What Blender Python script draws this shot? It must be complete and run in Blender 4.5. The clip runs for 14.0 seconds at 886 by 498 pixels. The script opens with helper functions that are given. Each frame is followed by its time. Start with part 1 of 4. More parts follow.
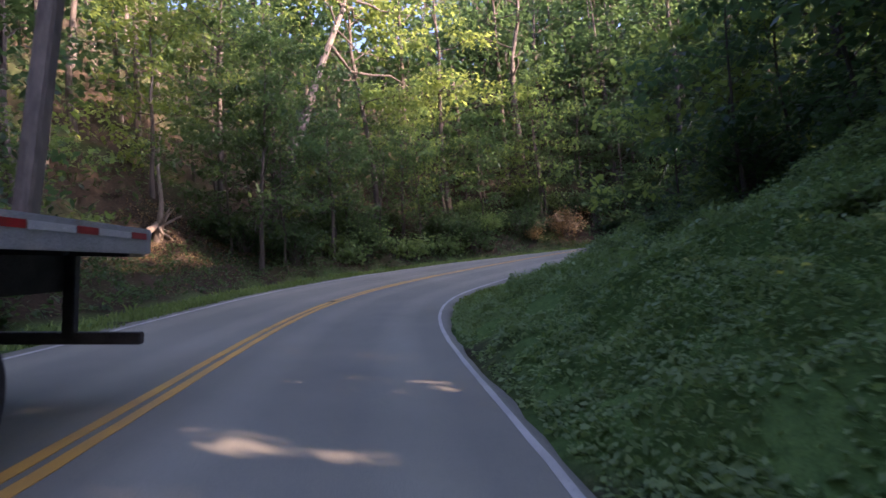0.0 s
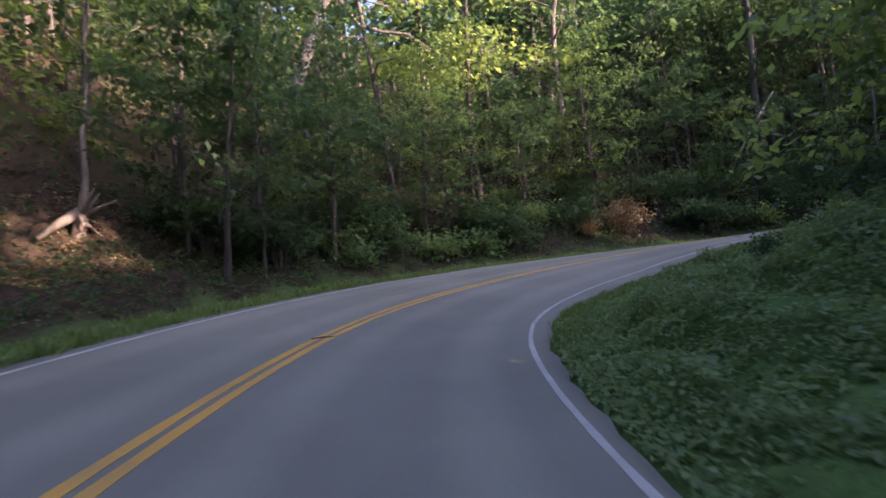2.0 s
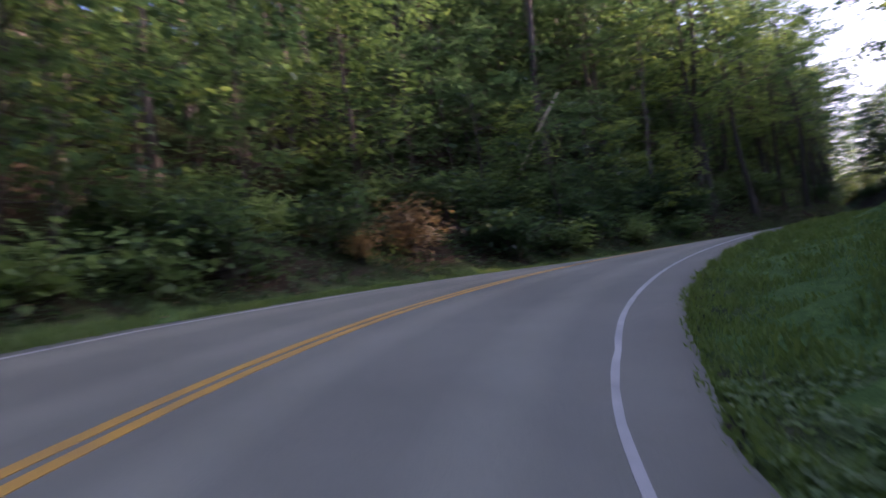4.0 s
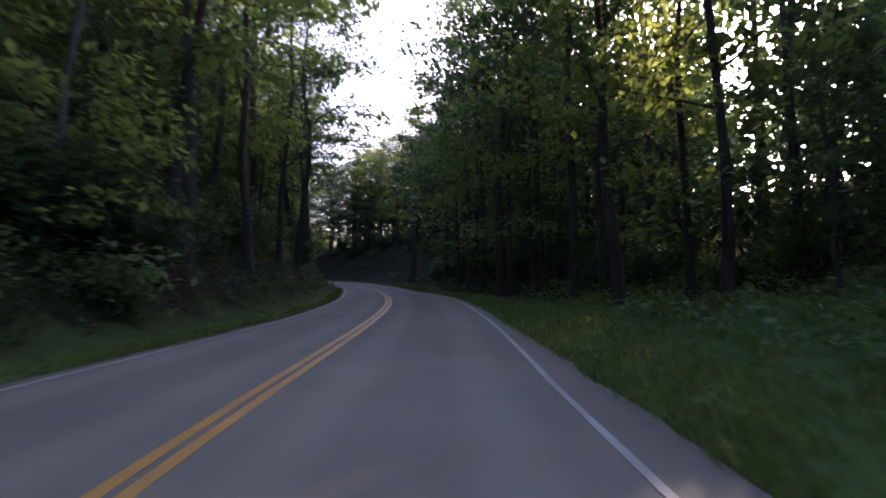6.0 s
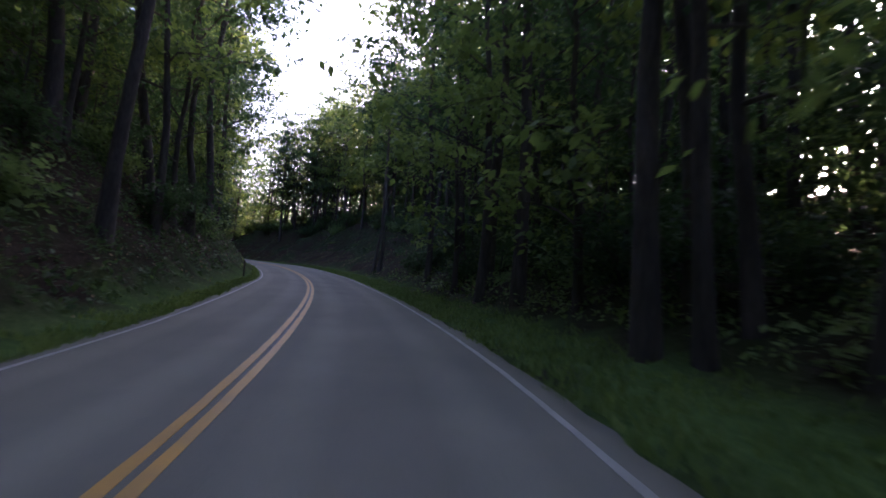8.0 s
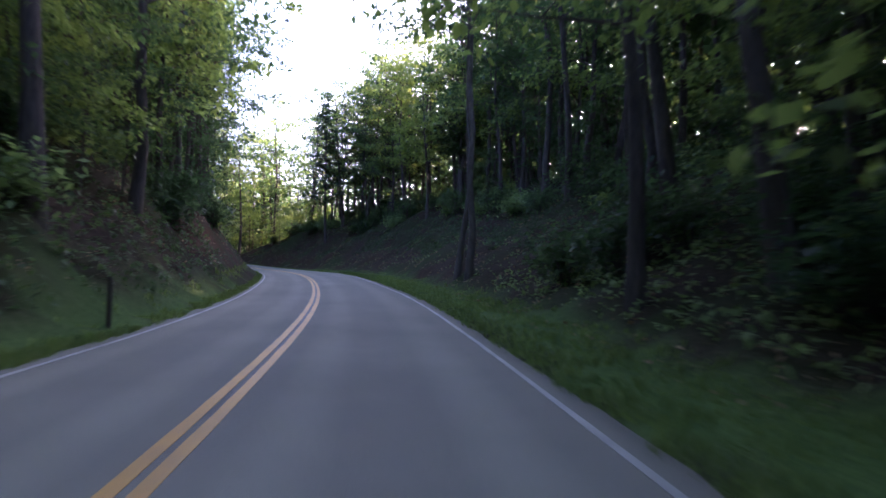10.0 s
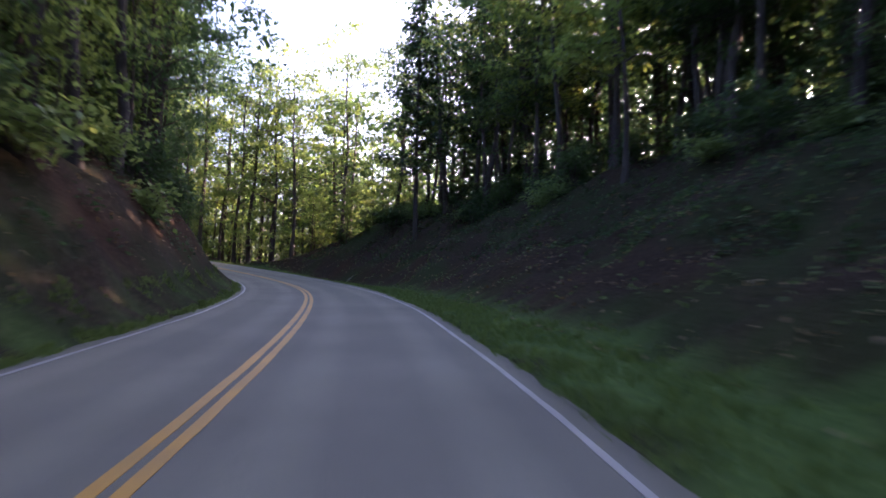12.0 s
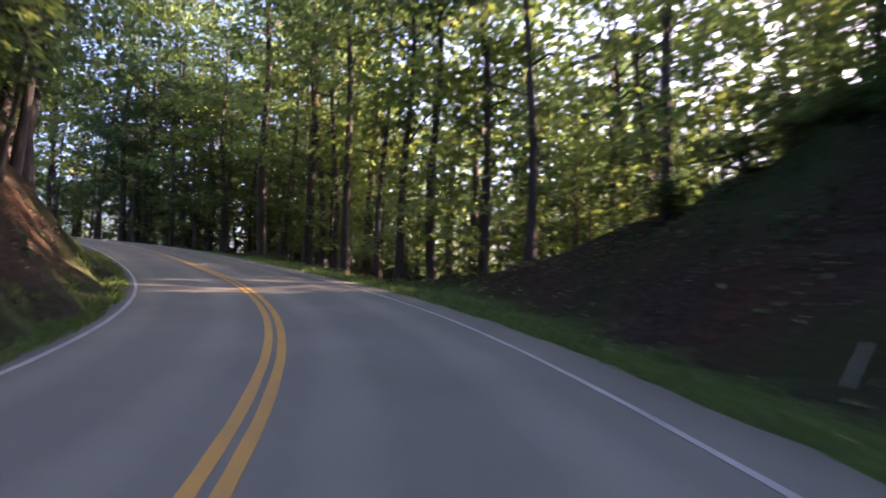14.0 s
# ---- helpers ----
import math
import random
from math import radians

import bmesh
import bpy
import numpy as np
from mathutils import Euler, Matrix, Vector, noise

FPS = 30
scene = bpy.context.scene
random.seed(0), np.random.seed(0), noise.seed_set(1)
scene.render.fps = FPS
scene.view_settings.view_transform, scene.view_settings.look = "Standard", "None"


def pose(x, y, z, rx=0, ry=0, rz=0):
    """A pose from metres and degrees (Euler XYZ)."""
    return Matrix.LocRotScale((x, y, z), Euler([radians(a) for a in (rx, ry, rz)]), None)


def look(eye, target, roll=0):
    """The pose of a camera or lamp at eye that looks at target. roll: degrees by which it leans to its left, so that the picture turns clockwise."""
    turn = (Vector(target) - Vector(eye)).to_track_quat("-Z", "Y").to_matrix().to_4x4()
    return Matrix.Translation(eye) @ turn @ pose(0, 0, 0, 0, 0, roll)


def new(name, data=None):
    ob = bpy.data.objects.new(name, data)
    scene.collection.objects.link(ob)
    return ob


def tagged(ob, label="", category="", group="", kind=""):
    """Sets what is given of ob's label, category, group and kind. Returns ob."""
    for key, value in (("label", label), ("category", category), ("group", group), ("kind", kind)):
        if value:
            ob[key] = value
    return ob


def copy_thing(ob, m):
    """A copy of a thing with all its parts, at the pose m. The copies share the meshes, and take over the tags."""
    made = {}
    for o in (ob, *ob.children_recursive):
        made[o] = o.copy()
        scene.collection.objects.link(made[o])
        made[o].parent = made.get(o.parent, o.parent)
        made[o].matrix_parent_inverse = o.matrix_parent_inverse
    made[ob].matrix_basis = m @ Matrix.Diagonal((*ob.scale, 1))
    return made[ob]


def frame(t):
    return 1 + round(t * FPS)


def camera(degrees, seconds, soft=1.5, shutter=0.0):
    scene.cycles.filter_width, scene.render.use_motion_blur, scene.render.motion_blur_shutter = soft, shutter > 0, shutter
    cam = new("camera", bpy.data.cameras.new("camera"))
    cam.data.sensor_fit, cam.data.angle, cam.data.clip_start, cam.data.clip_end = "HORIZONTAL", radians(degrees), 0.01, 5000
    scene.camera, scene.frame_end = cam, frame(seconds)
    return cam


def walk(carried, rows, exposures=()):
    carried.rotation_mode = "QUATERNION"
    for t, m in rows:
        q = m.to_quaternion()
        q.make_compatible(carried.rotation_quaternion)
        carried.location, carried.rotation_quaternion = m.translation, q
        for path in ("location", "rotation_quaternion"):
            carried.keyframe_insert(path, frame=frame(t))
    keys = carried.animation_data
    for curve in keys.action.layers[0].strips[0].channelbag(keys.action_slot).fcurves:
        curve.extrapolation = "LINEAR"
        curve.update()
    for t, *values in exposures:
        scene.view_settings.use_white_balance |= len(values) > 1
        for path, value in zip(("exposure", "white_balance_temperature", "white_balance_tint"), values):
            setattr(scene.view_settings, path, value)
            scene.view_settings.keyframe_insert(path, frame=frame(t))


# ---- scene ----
EXPOSURES = [(0.0, 2.75, 5300, 40), (2.2, 2.7, 5250, 39), (4.3, 2.3, 5200, 38), (5.5, 2.1, 5200, 39), (7.0, 2.2, 5200, 40), (8.2, 2.6, 5250, 40), (10.3, 3.35, 5050, 39), (12.0, 3.1, 5350, 41), (13.0, 3.3, 5450, 42), (14.0, 3.1, 5450, 43)]
cam = camera(76.34, 14.0, soft=1.6, shutter=0.4)
walk(cam, [
    (0.0, pose(0.651, -2.215, 1.116, 95.63, 4.36, -86.18)),
    (0.5, pose(1.909, -2.030, 1.210, 95.93, 4.59, -84.89)),
    (0.7, pose(2.527, -1.904, 1.260, 95.83, 4.55, -84.09)),
    (1.0, pose(3.514, -1.623, 1.347, 96.21, 4.45, -83.52)),
    (1.5, pose(5.535, -1.171, 1.523, 96.18, 4.67, -83.52)),
    (2.0, pose(7.869, -0.699, 1.732, 96.03, 4.58, -85.07)),
    (2.2, pose(8.825, -0.518, 1.820, 95.82, 4.89, -86.33)),
    (2.6, pose(10.898, -0.277, 1.995, 95.98, 4.99, -88.12)),
    (3.0, pose(13.355, -0.168, 2.209, 96.10, 5.08, -91.65)),
    (3.4, pose(16.147, -0.284, 2.459, 96.21, 5.59, -97.67)),
    (3.8, pose(19.181, -0.794, 2.765, 96.37, 6.34, -107.20)),
    (4.3, pose(23.136, -2.328, 3.260, 96.57, 7.19, -123.85)),
    (4.5, pose(24.637, -3.318, 3.503, 97.01, 7.30, -129.20)),
    (4.6, pose(25.348, -3.891, 3.627, 97.34, 6.86, -132.23)),
    (5.0, pose(27.922, -6.571, 4.178, 98.12, 5.23, -143.68)),
    (5.5, pose(30.643, -10.694, 4.846, 97.06, 1.71, -157.44)),
    (6.0, pose(32.592, -15.033, 5.355, 95.88, 0.02, -166.60)),
    (6.5, pose(33.958, -19.533, 5.724, 95.20, -1.16, -170.76)),
    (7.0, pose(35.259, -24.233, 6.032, 94.73, -2.23, -171.26)),
    (7.5, pose(36.497, -29.085, 6.322, 94.67, -2.67, -170.95)),
    (8.2, pose(38.354, -35.830, 6.698, 94.83, -3.30, -169.08)),
    (8.5, pose(39.247, -38.665, 6.845, 94.81, -2.99, -167.92)),
    (8.9, pose(40.522, -42.420, 7.043, 94.71, -2.55, -166.43)),
    (9.3, pose(41.950, -46.323, 7.251, 94.57, -1.92, -165.16)),
    (9.7, pose(43.602, -50.574, 7.471, 94.43, -0.82, -164.03)),
    (10.0, pose(45.046, -54.110, 7.656, 94.34, 0.07, -163.08)),
    (10.3, pose(46.728, -58.027, 7.866, 94.30, 0.81, -161.91)),
    (10.5, pose(47.947, -60.725, 8.024, 94.36, 0.67, -160.92)),
    (11.0, pose(51.317, -67.516, 8.466, 94.78, -0.23, -158.76)),
    (11.5, pose(54.994, -74.570, 8.971, 95.15, -1.21, -155.99)),
    (12.0, pose(59.219, -81.633, 9.510, 94.98, -1.26, -153.07)),
    (12.5, pose(64.037, -88.788, 10.042, 94.55, -1.73, -149.62)),
    (13.0, pose(69.460, -95.833, 10.538, 94.12, -1.47, -145.46)),
    (13.3, pose(73.087, -99.825, 10.817, 94.23, -1.19, -141.43)),
    (13.5, pose(75.623, -102.350, 11.011, 94.46, -0.91, -138.05)),
    (13.7, pose(78.282, -104.655, 11.218, 94.94, -0.89, -134.35)),
    (14.0, pose(82.491, -107.676, 11.569, 95.42, -0.85, -128.58)),
], exposures=EXPOSURES)

# the road's bends, climb and cross-fall, every 5 m from 6 m before the start
LEFT_LANE = [2.75, 2.73, 2.70, 2.66, 2.75, 2.86, 2.88, 2.90, 2.95, 2.99, 2.98, 2.92, 2.84, 2.77, 2.73, 2.67, 2.59, 2.59, 2.57, 2.57, 2.54, 2.57, 2.60, 2.61, 2.62, 2.59, 2.53, 2.45, 2.44, 2.47, 2.50, 2.56, 2.56, 2.58, 2.62, 2.67, 2.72, 2.75, 2.77, 2.78]
RIGHT_LANE = [3.14, 3.15, 3.18, 3.14, 3.14, 3.11, 3.21, 3.40, 3.30, 3.14, 3.07, 2.95, 2.93, 2.89, 2.90, 2.97, 2.94, 2.96, 3.01, 3.06, 3.05, 3.07, 3.03, 2.94, 2.92, 2.92, 2.88, 2.92, 2.92, 2.94, 3.05, 3.12, 3.15, 3.18, 3.18, 3.16, 3.13, 3.11, 3.09, 3.08]
HEADING = -11.10207
CURVE = [-0.0449, -0.0257, -0.0066, 0.0118, 0.0312, 0.0524, 0.0627, 0.0580, 0.0443, 0.0298, 0.0136, 0.0006, -0.0045, -0.0053, -0.0066, -0.0068, -0.0049, -0.0037, -0.0044, -0.0049, -0.0053, -0.0063, -0.0059, -0.0048, -0.0057, -0.0071, -0.0070, -0.0070, -0.0100, -0.0157, -0.0207, -0.0239, -0.0270, -0.0262, -0.0216, -0.0162, -0.0118, -0.0087, -0.0062, -0.0039]
GRADE = [0.0709, 0.0755, 0.0800, 0.0846, 0.0956, 0.1064, 0.1124, 0.1153, 0.1031, 0.0857, 0.0697, 0.0597, 0.0553, 0.0522, 0.0519, 0.0523, 0.0529, 0.0537, 0.0536, 0.0535, 0.0552, 0.0593, 0.0634, 0.0665, 0.0652, 0.0612, 0.0587, 0.0561, 0.0538, 0.0554, 0.0633, 0.0763, 0.0906, 0.1016, 0.1102, 0.1180, 0.1253, 0.1320, 0.1383, 0.1444]
BANK = [-0.0732, -0.0798, -0.0843, -0.0772, -0.0880, -0.1144, -0.1369, -0.1297, -0.0914, -0.0490, -0.0031, 0.0191, 0.0336, 0.0470, 0.0520, 0.0436, 0.0378, 0.0198, 0.0013, -0.0129, -0.0033, 0.0073, 0.0172, 0.0163, 0.0182, 0.0219, 0.0219, 0.0250, 0.0133, 0.0112, 0.0097, 0.0065, 0.0130, 0.0222, 0.0275, 0.0247, 0.0193, 0.0150, 0.0123, 0.0107]

# ---------------------------------------------------------------- light
SUN_TO = Vector((-0.32, -0.92, 0.31)).normalized()
world = bpy.data.worlds.new("sky")
scene.world = world
world.use_nodes = True
wn = world.node_tree.nodes
sky = wn.new("ShaderNodeTexSky")
sky.sky_type = "NISHITA"
sky.sun_disc = False
sky.sun_elevation = math.asin(SUN_TO.z)
sky.sun_rotation = math.atan2(SUN_TO.x, SUN_TO.y)
sky.air_density, sky.dust_density, sky.ozone_density = 1.0, 8.0, 1.0
wn["Background"].inputs["Strength"].default_value = 0.13
world.node_tree.links.new(sky.outputs["Color"], wn["Background"].inputs["Color"])
sun = new("sun", bpy.data.lights.new("sun", "SUN"))
sun.data.energy, sun.data.angle, sun.data.color = 5.0, radians(0.6), (1.0, 0.7, 0.38)
sun.matrix_world = look(SUN_TO * 100, (0, 0, 0))


# ---------------------------------------------------------------- materials
def material(name, rough=0.8):
    m = bpy.data.materials.new(name)
    m.use_nodes = True
    n, l = m.node_tree.nodes, m.node_tree.links
    b = n["Principled BSDF"]
    b.inputs["Roughness"].default_value = rough
    return m, n, l, b


def ramp(n, l, fac, stops):
    r = n.new("ShaderNodeValToRGB")
    while len(r.color_ramp.elements) < len(stops):
        r.color_ramp.elements.new(0.5)
    for e, (p, c) in zip(r.color_ramp.elements, stops):
        e.position, e.color = p, (*c, 1)
    l.new(fac, r.inputs[0])
    return r.outputs[0]


def noise_of(n, l, scale, detail=4.0, rough=0.6, coords="Object", stretch=None):
    tc = n.new("ShaderNodeTexCoord")
    out = tc.outputs[coords]
    if stretch:
        mp = n.new("ShaderNodeMapping")
        mp.inputs["Scale"].default_value = stretch
        l.new(out, mp.inputs["Vector"])
        out = mp.outputs[0]
    t = n.new("ShaderNodeTexNoise")
    t.inputs["Scale"].default_value, t.inputs["Detail"].default_value, t.inputs["Roughness"].default_value = scale, detail, rough
    l.new(out, t.inputs["Vector"])
    return t.outputs["Fac"]


def blend(n, l, fac, a, b, kind="MIX"):
    x = n.new("ShaderNodeMix")
    x.data_type, x.blend_type = "RGBA", kind
    for value, socket in ((fac, x.inputs[0]), (a, x.inputs[6]), (b, x.inputs[7])):
        if isinstance(value, (int, float)):
            socket.default_value = value
        elif isinstance(value, tuple):
            socket.default_value = (*value, 1)
        else:
            l.new(value, socket)
    return x.outputs[2]


def bump(n, l, b, height, strength, distance=0.02):
    x = n.new("ShaderNodeBump")
    x.inputs["Strength"].default_value, x.inputs["Distance"].default_value = strength, distance
    l.new(height, x.inputs["Height"])
    l.new(x.outputs[0], b.inputs["Normal"])


def surface(name, c1, c2, scale, rough=0.9, fine=40.0, bumpy=0.5, distance=0.03, stretch=None, metal=0.0):
    """Two colours mixed by a broad noise, darkened and roughened by a fine one."""
    m, n, l, b = material(name, rough)
    broad, grain = noise_of(n, l, scale, stretch=stretch), noise_of(n, l, fine, stretch=stretch)
    c = blend(n, l, ramp(n, l, broad, [(0.35, (0, 0, 0)), (0.65, (1, 1, 1))]), c1, c2)
    c = blend(n, l, 0.7, c, ramp(n, l, grain, [(0.3, (0.45, 0.45, 0.45)), (0.7, (1.25, 1.25, 1.25))]), "MULTIPLY")
    l.new(c, b.inputs["Base Color"])
    b.inputs["Metallic"].default_value = metal
    bump(n, l, b, grain, bumpy, distance)
    return m


def leaf_material(name, dark, light, through_light, translucency=0.45):
    """A thin leaf: diffuse above, light coming through, a soft gloss; every leaf a little different."""
    m, n, l, b = material(name, 0.5)
    geo, info = n.new("ShaderNodeNewGeometry"), n.new("ShaderNodeObjectInfo")
    c = blend(n, l, geo.outputs["Random Per Island"], dark, light)
    tone = ramp(n, l, info.outputs["Random"], [(0.0, (0.75, 0.8, 0.8)), (0.5, (1, 1, 1)), (1.0, (1.1, 1.04, 0.88))])
    c = blend(n, l, 1.0, c, tone, "MULTIPLY")
    l.new(c, b.inputs["Base Color"])
    b.inputs["Specular IOR Level"].default_value = 0.22
    tr = n.new("ShaderNodeBsdfTranslucent")
    l.new(blend(n, l, 1.0, tone, through_light, "MULTIPLY"), tr.inputs["Color"])
    mix = n.new("ShaderNodeMixShader")
    mix.inputs[0].default_value = translucency
    l.new(b.outputs[0], mix.inputs[1])
    l.new(tr.outputs[0], mix.inputs[2])
    l.new(mix.outputs[0], n["Material Output"].inputs["Surface"])
    return m


def asphalt_material():
    m, n, l, b = material("asphalt", 0.82)
    b.inputs["Specular IOR Level"].default_value = 0.3
    stone, patch, speck = noise_of(n, l, 180.0, 2.0), noise_of(n, l, 0.35, 5.0), noise_of(n, l, 60.0, 2.0)
    c = ramp(n, l, patch, [(0.3, (0.185, 0.178, 0.136)), (0.7, (0.242, 0.233, 0.18))])
    c = blend(n, l, 0.8, c, ramp(n, l, stone, [(0.3, (0.6, 0.6, 0.6)), (0.7, (1.35, 1.35, 1.35))]), "MULTIPLY")
    c = blend(n, l, ramp(n, l, speck, [(0.66, (0, 0, 0)), (0.75, (0.5, 0.5, 0.5))]), c, (0.3, 0.27, 0.235))
    # wheel paths worn smoother and lighter, oil in the middle of each lane
    uv = n.new("ShaderNodeUVMap")
    uv.uv_map = "lane"
    sep = n.new("ShaderNodeSeparateXYZ")
    l.new(uv.outputs[0], sep.inputs[0])
    w = n.new("ShaderNodeMath")
    w.operation, w.inputs[1].default_value = "MULTIPLY", 2 * math.pi / 1.5
    l.new(sep.outputs[0], w.inputs[0])
    s = n.new("ShaderNodeMath")
    s.operation = "COSINE"
    l.new(w.outputs[0], s.inputs[0])
    c = blend(n, l, 1.0, c, ramp(n, l, s.outputs[0], [(0.0, (0.9, 0.9, 0.9)), (1.0, (1.08, 1.08, 1.07))]), "MULTIPLY")
    l.new(c, b.inputs["Base Color"])
    bump(n, l, b, stone, 0.35, 0.004)
    return m


def paint_material(name, c, worn):
    m, n, l, b = material(name, 0.55)
    wear, chips = noise_of(n, l, 1.3, 5.0), noise_of(n, l, 70.0, 3.0)
    base = blend(n, l, ramp(n, l, wear, [(0.35, (0, 0, 0)), (0.7, (0.9, 0.9, 0.9))]), c, worn)
    base = blend(n, l, ramp(n, l, chips, [(0.62, (0, 0, 0)), (0.7, (0.8, 0.8, 0.8))]), base, (0.13, 0.125, 0.12))
    l.new(base, b.inputs["Base Color"])
    bump(n, l, b, chips, 0.3, 0.003)
    return m


def ground_material():
    """Leaf litter and dark humus, with bare red-brown earth where the slope is steep."""
    m, n, l, b = material("forest_floor", 0.95)
    b.inputs["Specular IOR Level"].default_value = 0.06
    broad, litter, fine = noise_of(n, l, 0.25, 5.0), noise_of(n, l, 7.0, 5.0, 0.7), noise_of(n, l, 45.0, 3.0)
    floor_c = ramp(n, l, litter, [(0.3, (0.018, 0.015, 0.011)), (0.5, (0.042, 0.032, 0.022)), (0.72, (0.095, 0.069, 0.045))])
    moss = blend(n, l, ramp(n, l, broad, [(0.45, (0, 0, 0)), (0.62, (0.75, 0.75, 0.75))]), floor_c, (0.035, 0.055, 0.018))
    bare = n.new("ShaderNodeAttribute")
    bare.attribute_name = "bare"
    steep = bare.outputs["Fac"]
    earth = ramp(n, l, litter, [(0.3, (0.03, 0.017, 0.01)), (0.55, (0.064, 0.037, 0.022)), (0.75, (0.12, 0.073, 0.043))])
    c = blend(n, l, steep, moss, earth)
    turf = n.new("ShaderNodeAttribute")
    turf.attribute_name = "turf"
    c = blend(n, l, turf.outputs["Fac"], c, ramp(n, l, litter, [(0.3, (0.055, 0.1, 0.026)), (0.7, (0.12, 0.19, 0.05))]))
    c = blend(n, l, 0.6, c, ramp(n, l, fine, [(0.3, (0.5, 0.5, 0.5)), (0.7, (1.2, 1.2, 1.2))]), "MULTIPLY")
    l.new(c, b.inputs["Base Color"])
    bump(n, l, b, litter, 0.9, 0.08)
    return m


ASPHALT = asphalt_material()
YELLOW = paint_material("yellow_paint", (0.6, 0.32, 0.045), (0.42, 0.25, 0.07))
WHITE = paint_material("white_paint", (0.46, 0.44, 0.395), (0.27, 0.257, 0.23))
FLOOR = ground_material()
BARK = surface("bark", (0.045, 0.036, 0.029), (0.09, 0.074, 0.061), 3.0, fine=14.0, bumpy=0.9, stretch=(1, 1, 0.25))
PALE_BARK = surface("pale_bark", (0.075, 0.063, 0.052), (0.135, 0.115, 0.097), 2.5, fine=12.0, bumpy=0.6, stretch=(1, 1, 0.3))
DEAD_WOOD = surface("weathered_wood", (0.14, 0.112, 0.085), (0.26, 0.215, 0.17), 4.0, fine=30.0, stretch=(1, 1, 0.2))
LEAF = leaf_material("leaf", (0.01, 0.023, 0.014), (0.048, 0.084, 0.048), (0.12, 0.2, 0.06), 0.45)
# Paler copy of LEAF: another green, and sunlight put into the colour in places.
LEAF_LIGHT = leaf_material("pale_sunlit_leaf", (0.034, 0.062, 0.03), (0.108, 0.158, 0.066), (0.3, 0.4, 0.08), 0.48)
PALE_WOOD = surface("peeled_wood", (0.4, 0.36, 0.29), (0.55, 0.5, 0.43), 5.0, fine=40.0, stretch=(1, 1, 0.2))
NEEDLE = leaf_material("needle", (0.022, 0.045, 0.02), (0.05, 0.085, 0.032), (0.08, 0.14, 0.03), 0.25)
VINE = leaf_material("vine_leaf", (0.09, 0.14, 0.052), (0.215, 0.29, 0.11), (0.26, 0.37, 0.1), 0.4)
GRASS = leaf_material("grass_blade", (0.096, 0.152, 0.046), (0.2, 0.27, 0.086), (0.24, 0.34, 0.075), 0.35)
DRY_LEAF = leaf_material("dry_leaf", (0.16, 0.105, 0.055), (0.4, 0.3, 0.17), (0.34, 0.22, 0.08), 0.3)


# ---------------------------------------------------------------- the road's line
STEP = 0.5
KNOTS = np.arange(len(CURVE)) * 5.0 - 6.0
S = np.arange(-40.0, 230.0, STEP)
_k, _g, _b = (np.interp(S, KNOTS, a) for a in (CURVE, GRADE, BANK))
_g = np.where(S > 186, _g * np.clip(1 - (S - 186) / 30, 0, 1), _g)
_k = np.where(S < -6, 0.0, np.where(S > 180, -0.03, _k))
_zero = int(np.argmin(abs(S)))


def along(a):
    c = np.concatenate([[0], np.cumsum((a[1:] + a[:-1]) / 2 * STEP)])
    return c - c[_zero]


TH = HEADING + along(_k)
_mid = (TH[1:] + TH[:-1]) / 2
RX, RY = (np.concatenate([[0], np.cumsum(f(_mid) * STEP)]) for f in (np.sin, np.cos))
RX, RY = RX - RX[_zero], RY - RY[_zero]
RZ = along(_g)


def left_line(s):
    """Where the left white line runs, and the right one."""
    return -np.interp(s, KNOTS, LEFT_LANE)


def right_line(s):
    return np.interp(s, KNOTS, RIGHT_LANE)


def shoulder(s):
    """How far the asphalt goes on beyond the right white line."""
    return np.interp(s, [-40, 8, 20, 28, 42, 55, 135, 150, 230], [0.12, 0.12, 0.35, 0.75, 0.7, 0.3, 0.25, 0.7, 0.7])



def road_point(s, lat, up=0.0):
    x, y, z, th, b = (float(np.interp(s, S, a)) for a in (RX, RY, RZ, TH, _b))
    return Vector((x + math.cos(th) * lat, y - math.sin(th) * lat, z + b * lat + up))


def nearest(px, py):
    """For arrays of places: the road's s, and how far they lie to its right."""
    s, lat = np.empty(len(px)), np.empty(len(px))
    for i in range(0, len(px), 4000):
        q = slice(i, i + 4000)
        d = (px[q, None] - RX) ** 2 + (py[q, None] - RY) ** 2
        j = d.argmin(1)
        dx, dy = px[q] - RX[j], py[q] - RY[j]
        s[q] = S[j] + dx * np.sin(TH[j]) + dy * np.cos(TH[j])
        side = dx * np.cos(TH[j]) - dy * np.sin(TH[j])
        lat[q] = np.sign(side) * np.sqrt(d[np.arange(len(j)), j])
    return s, lat


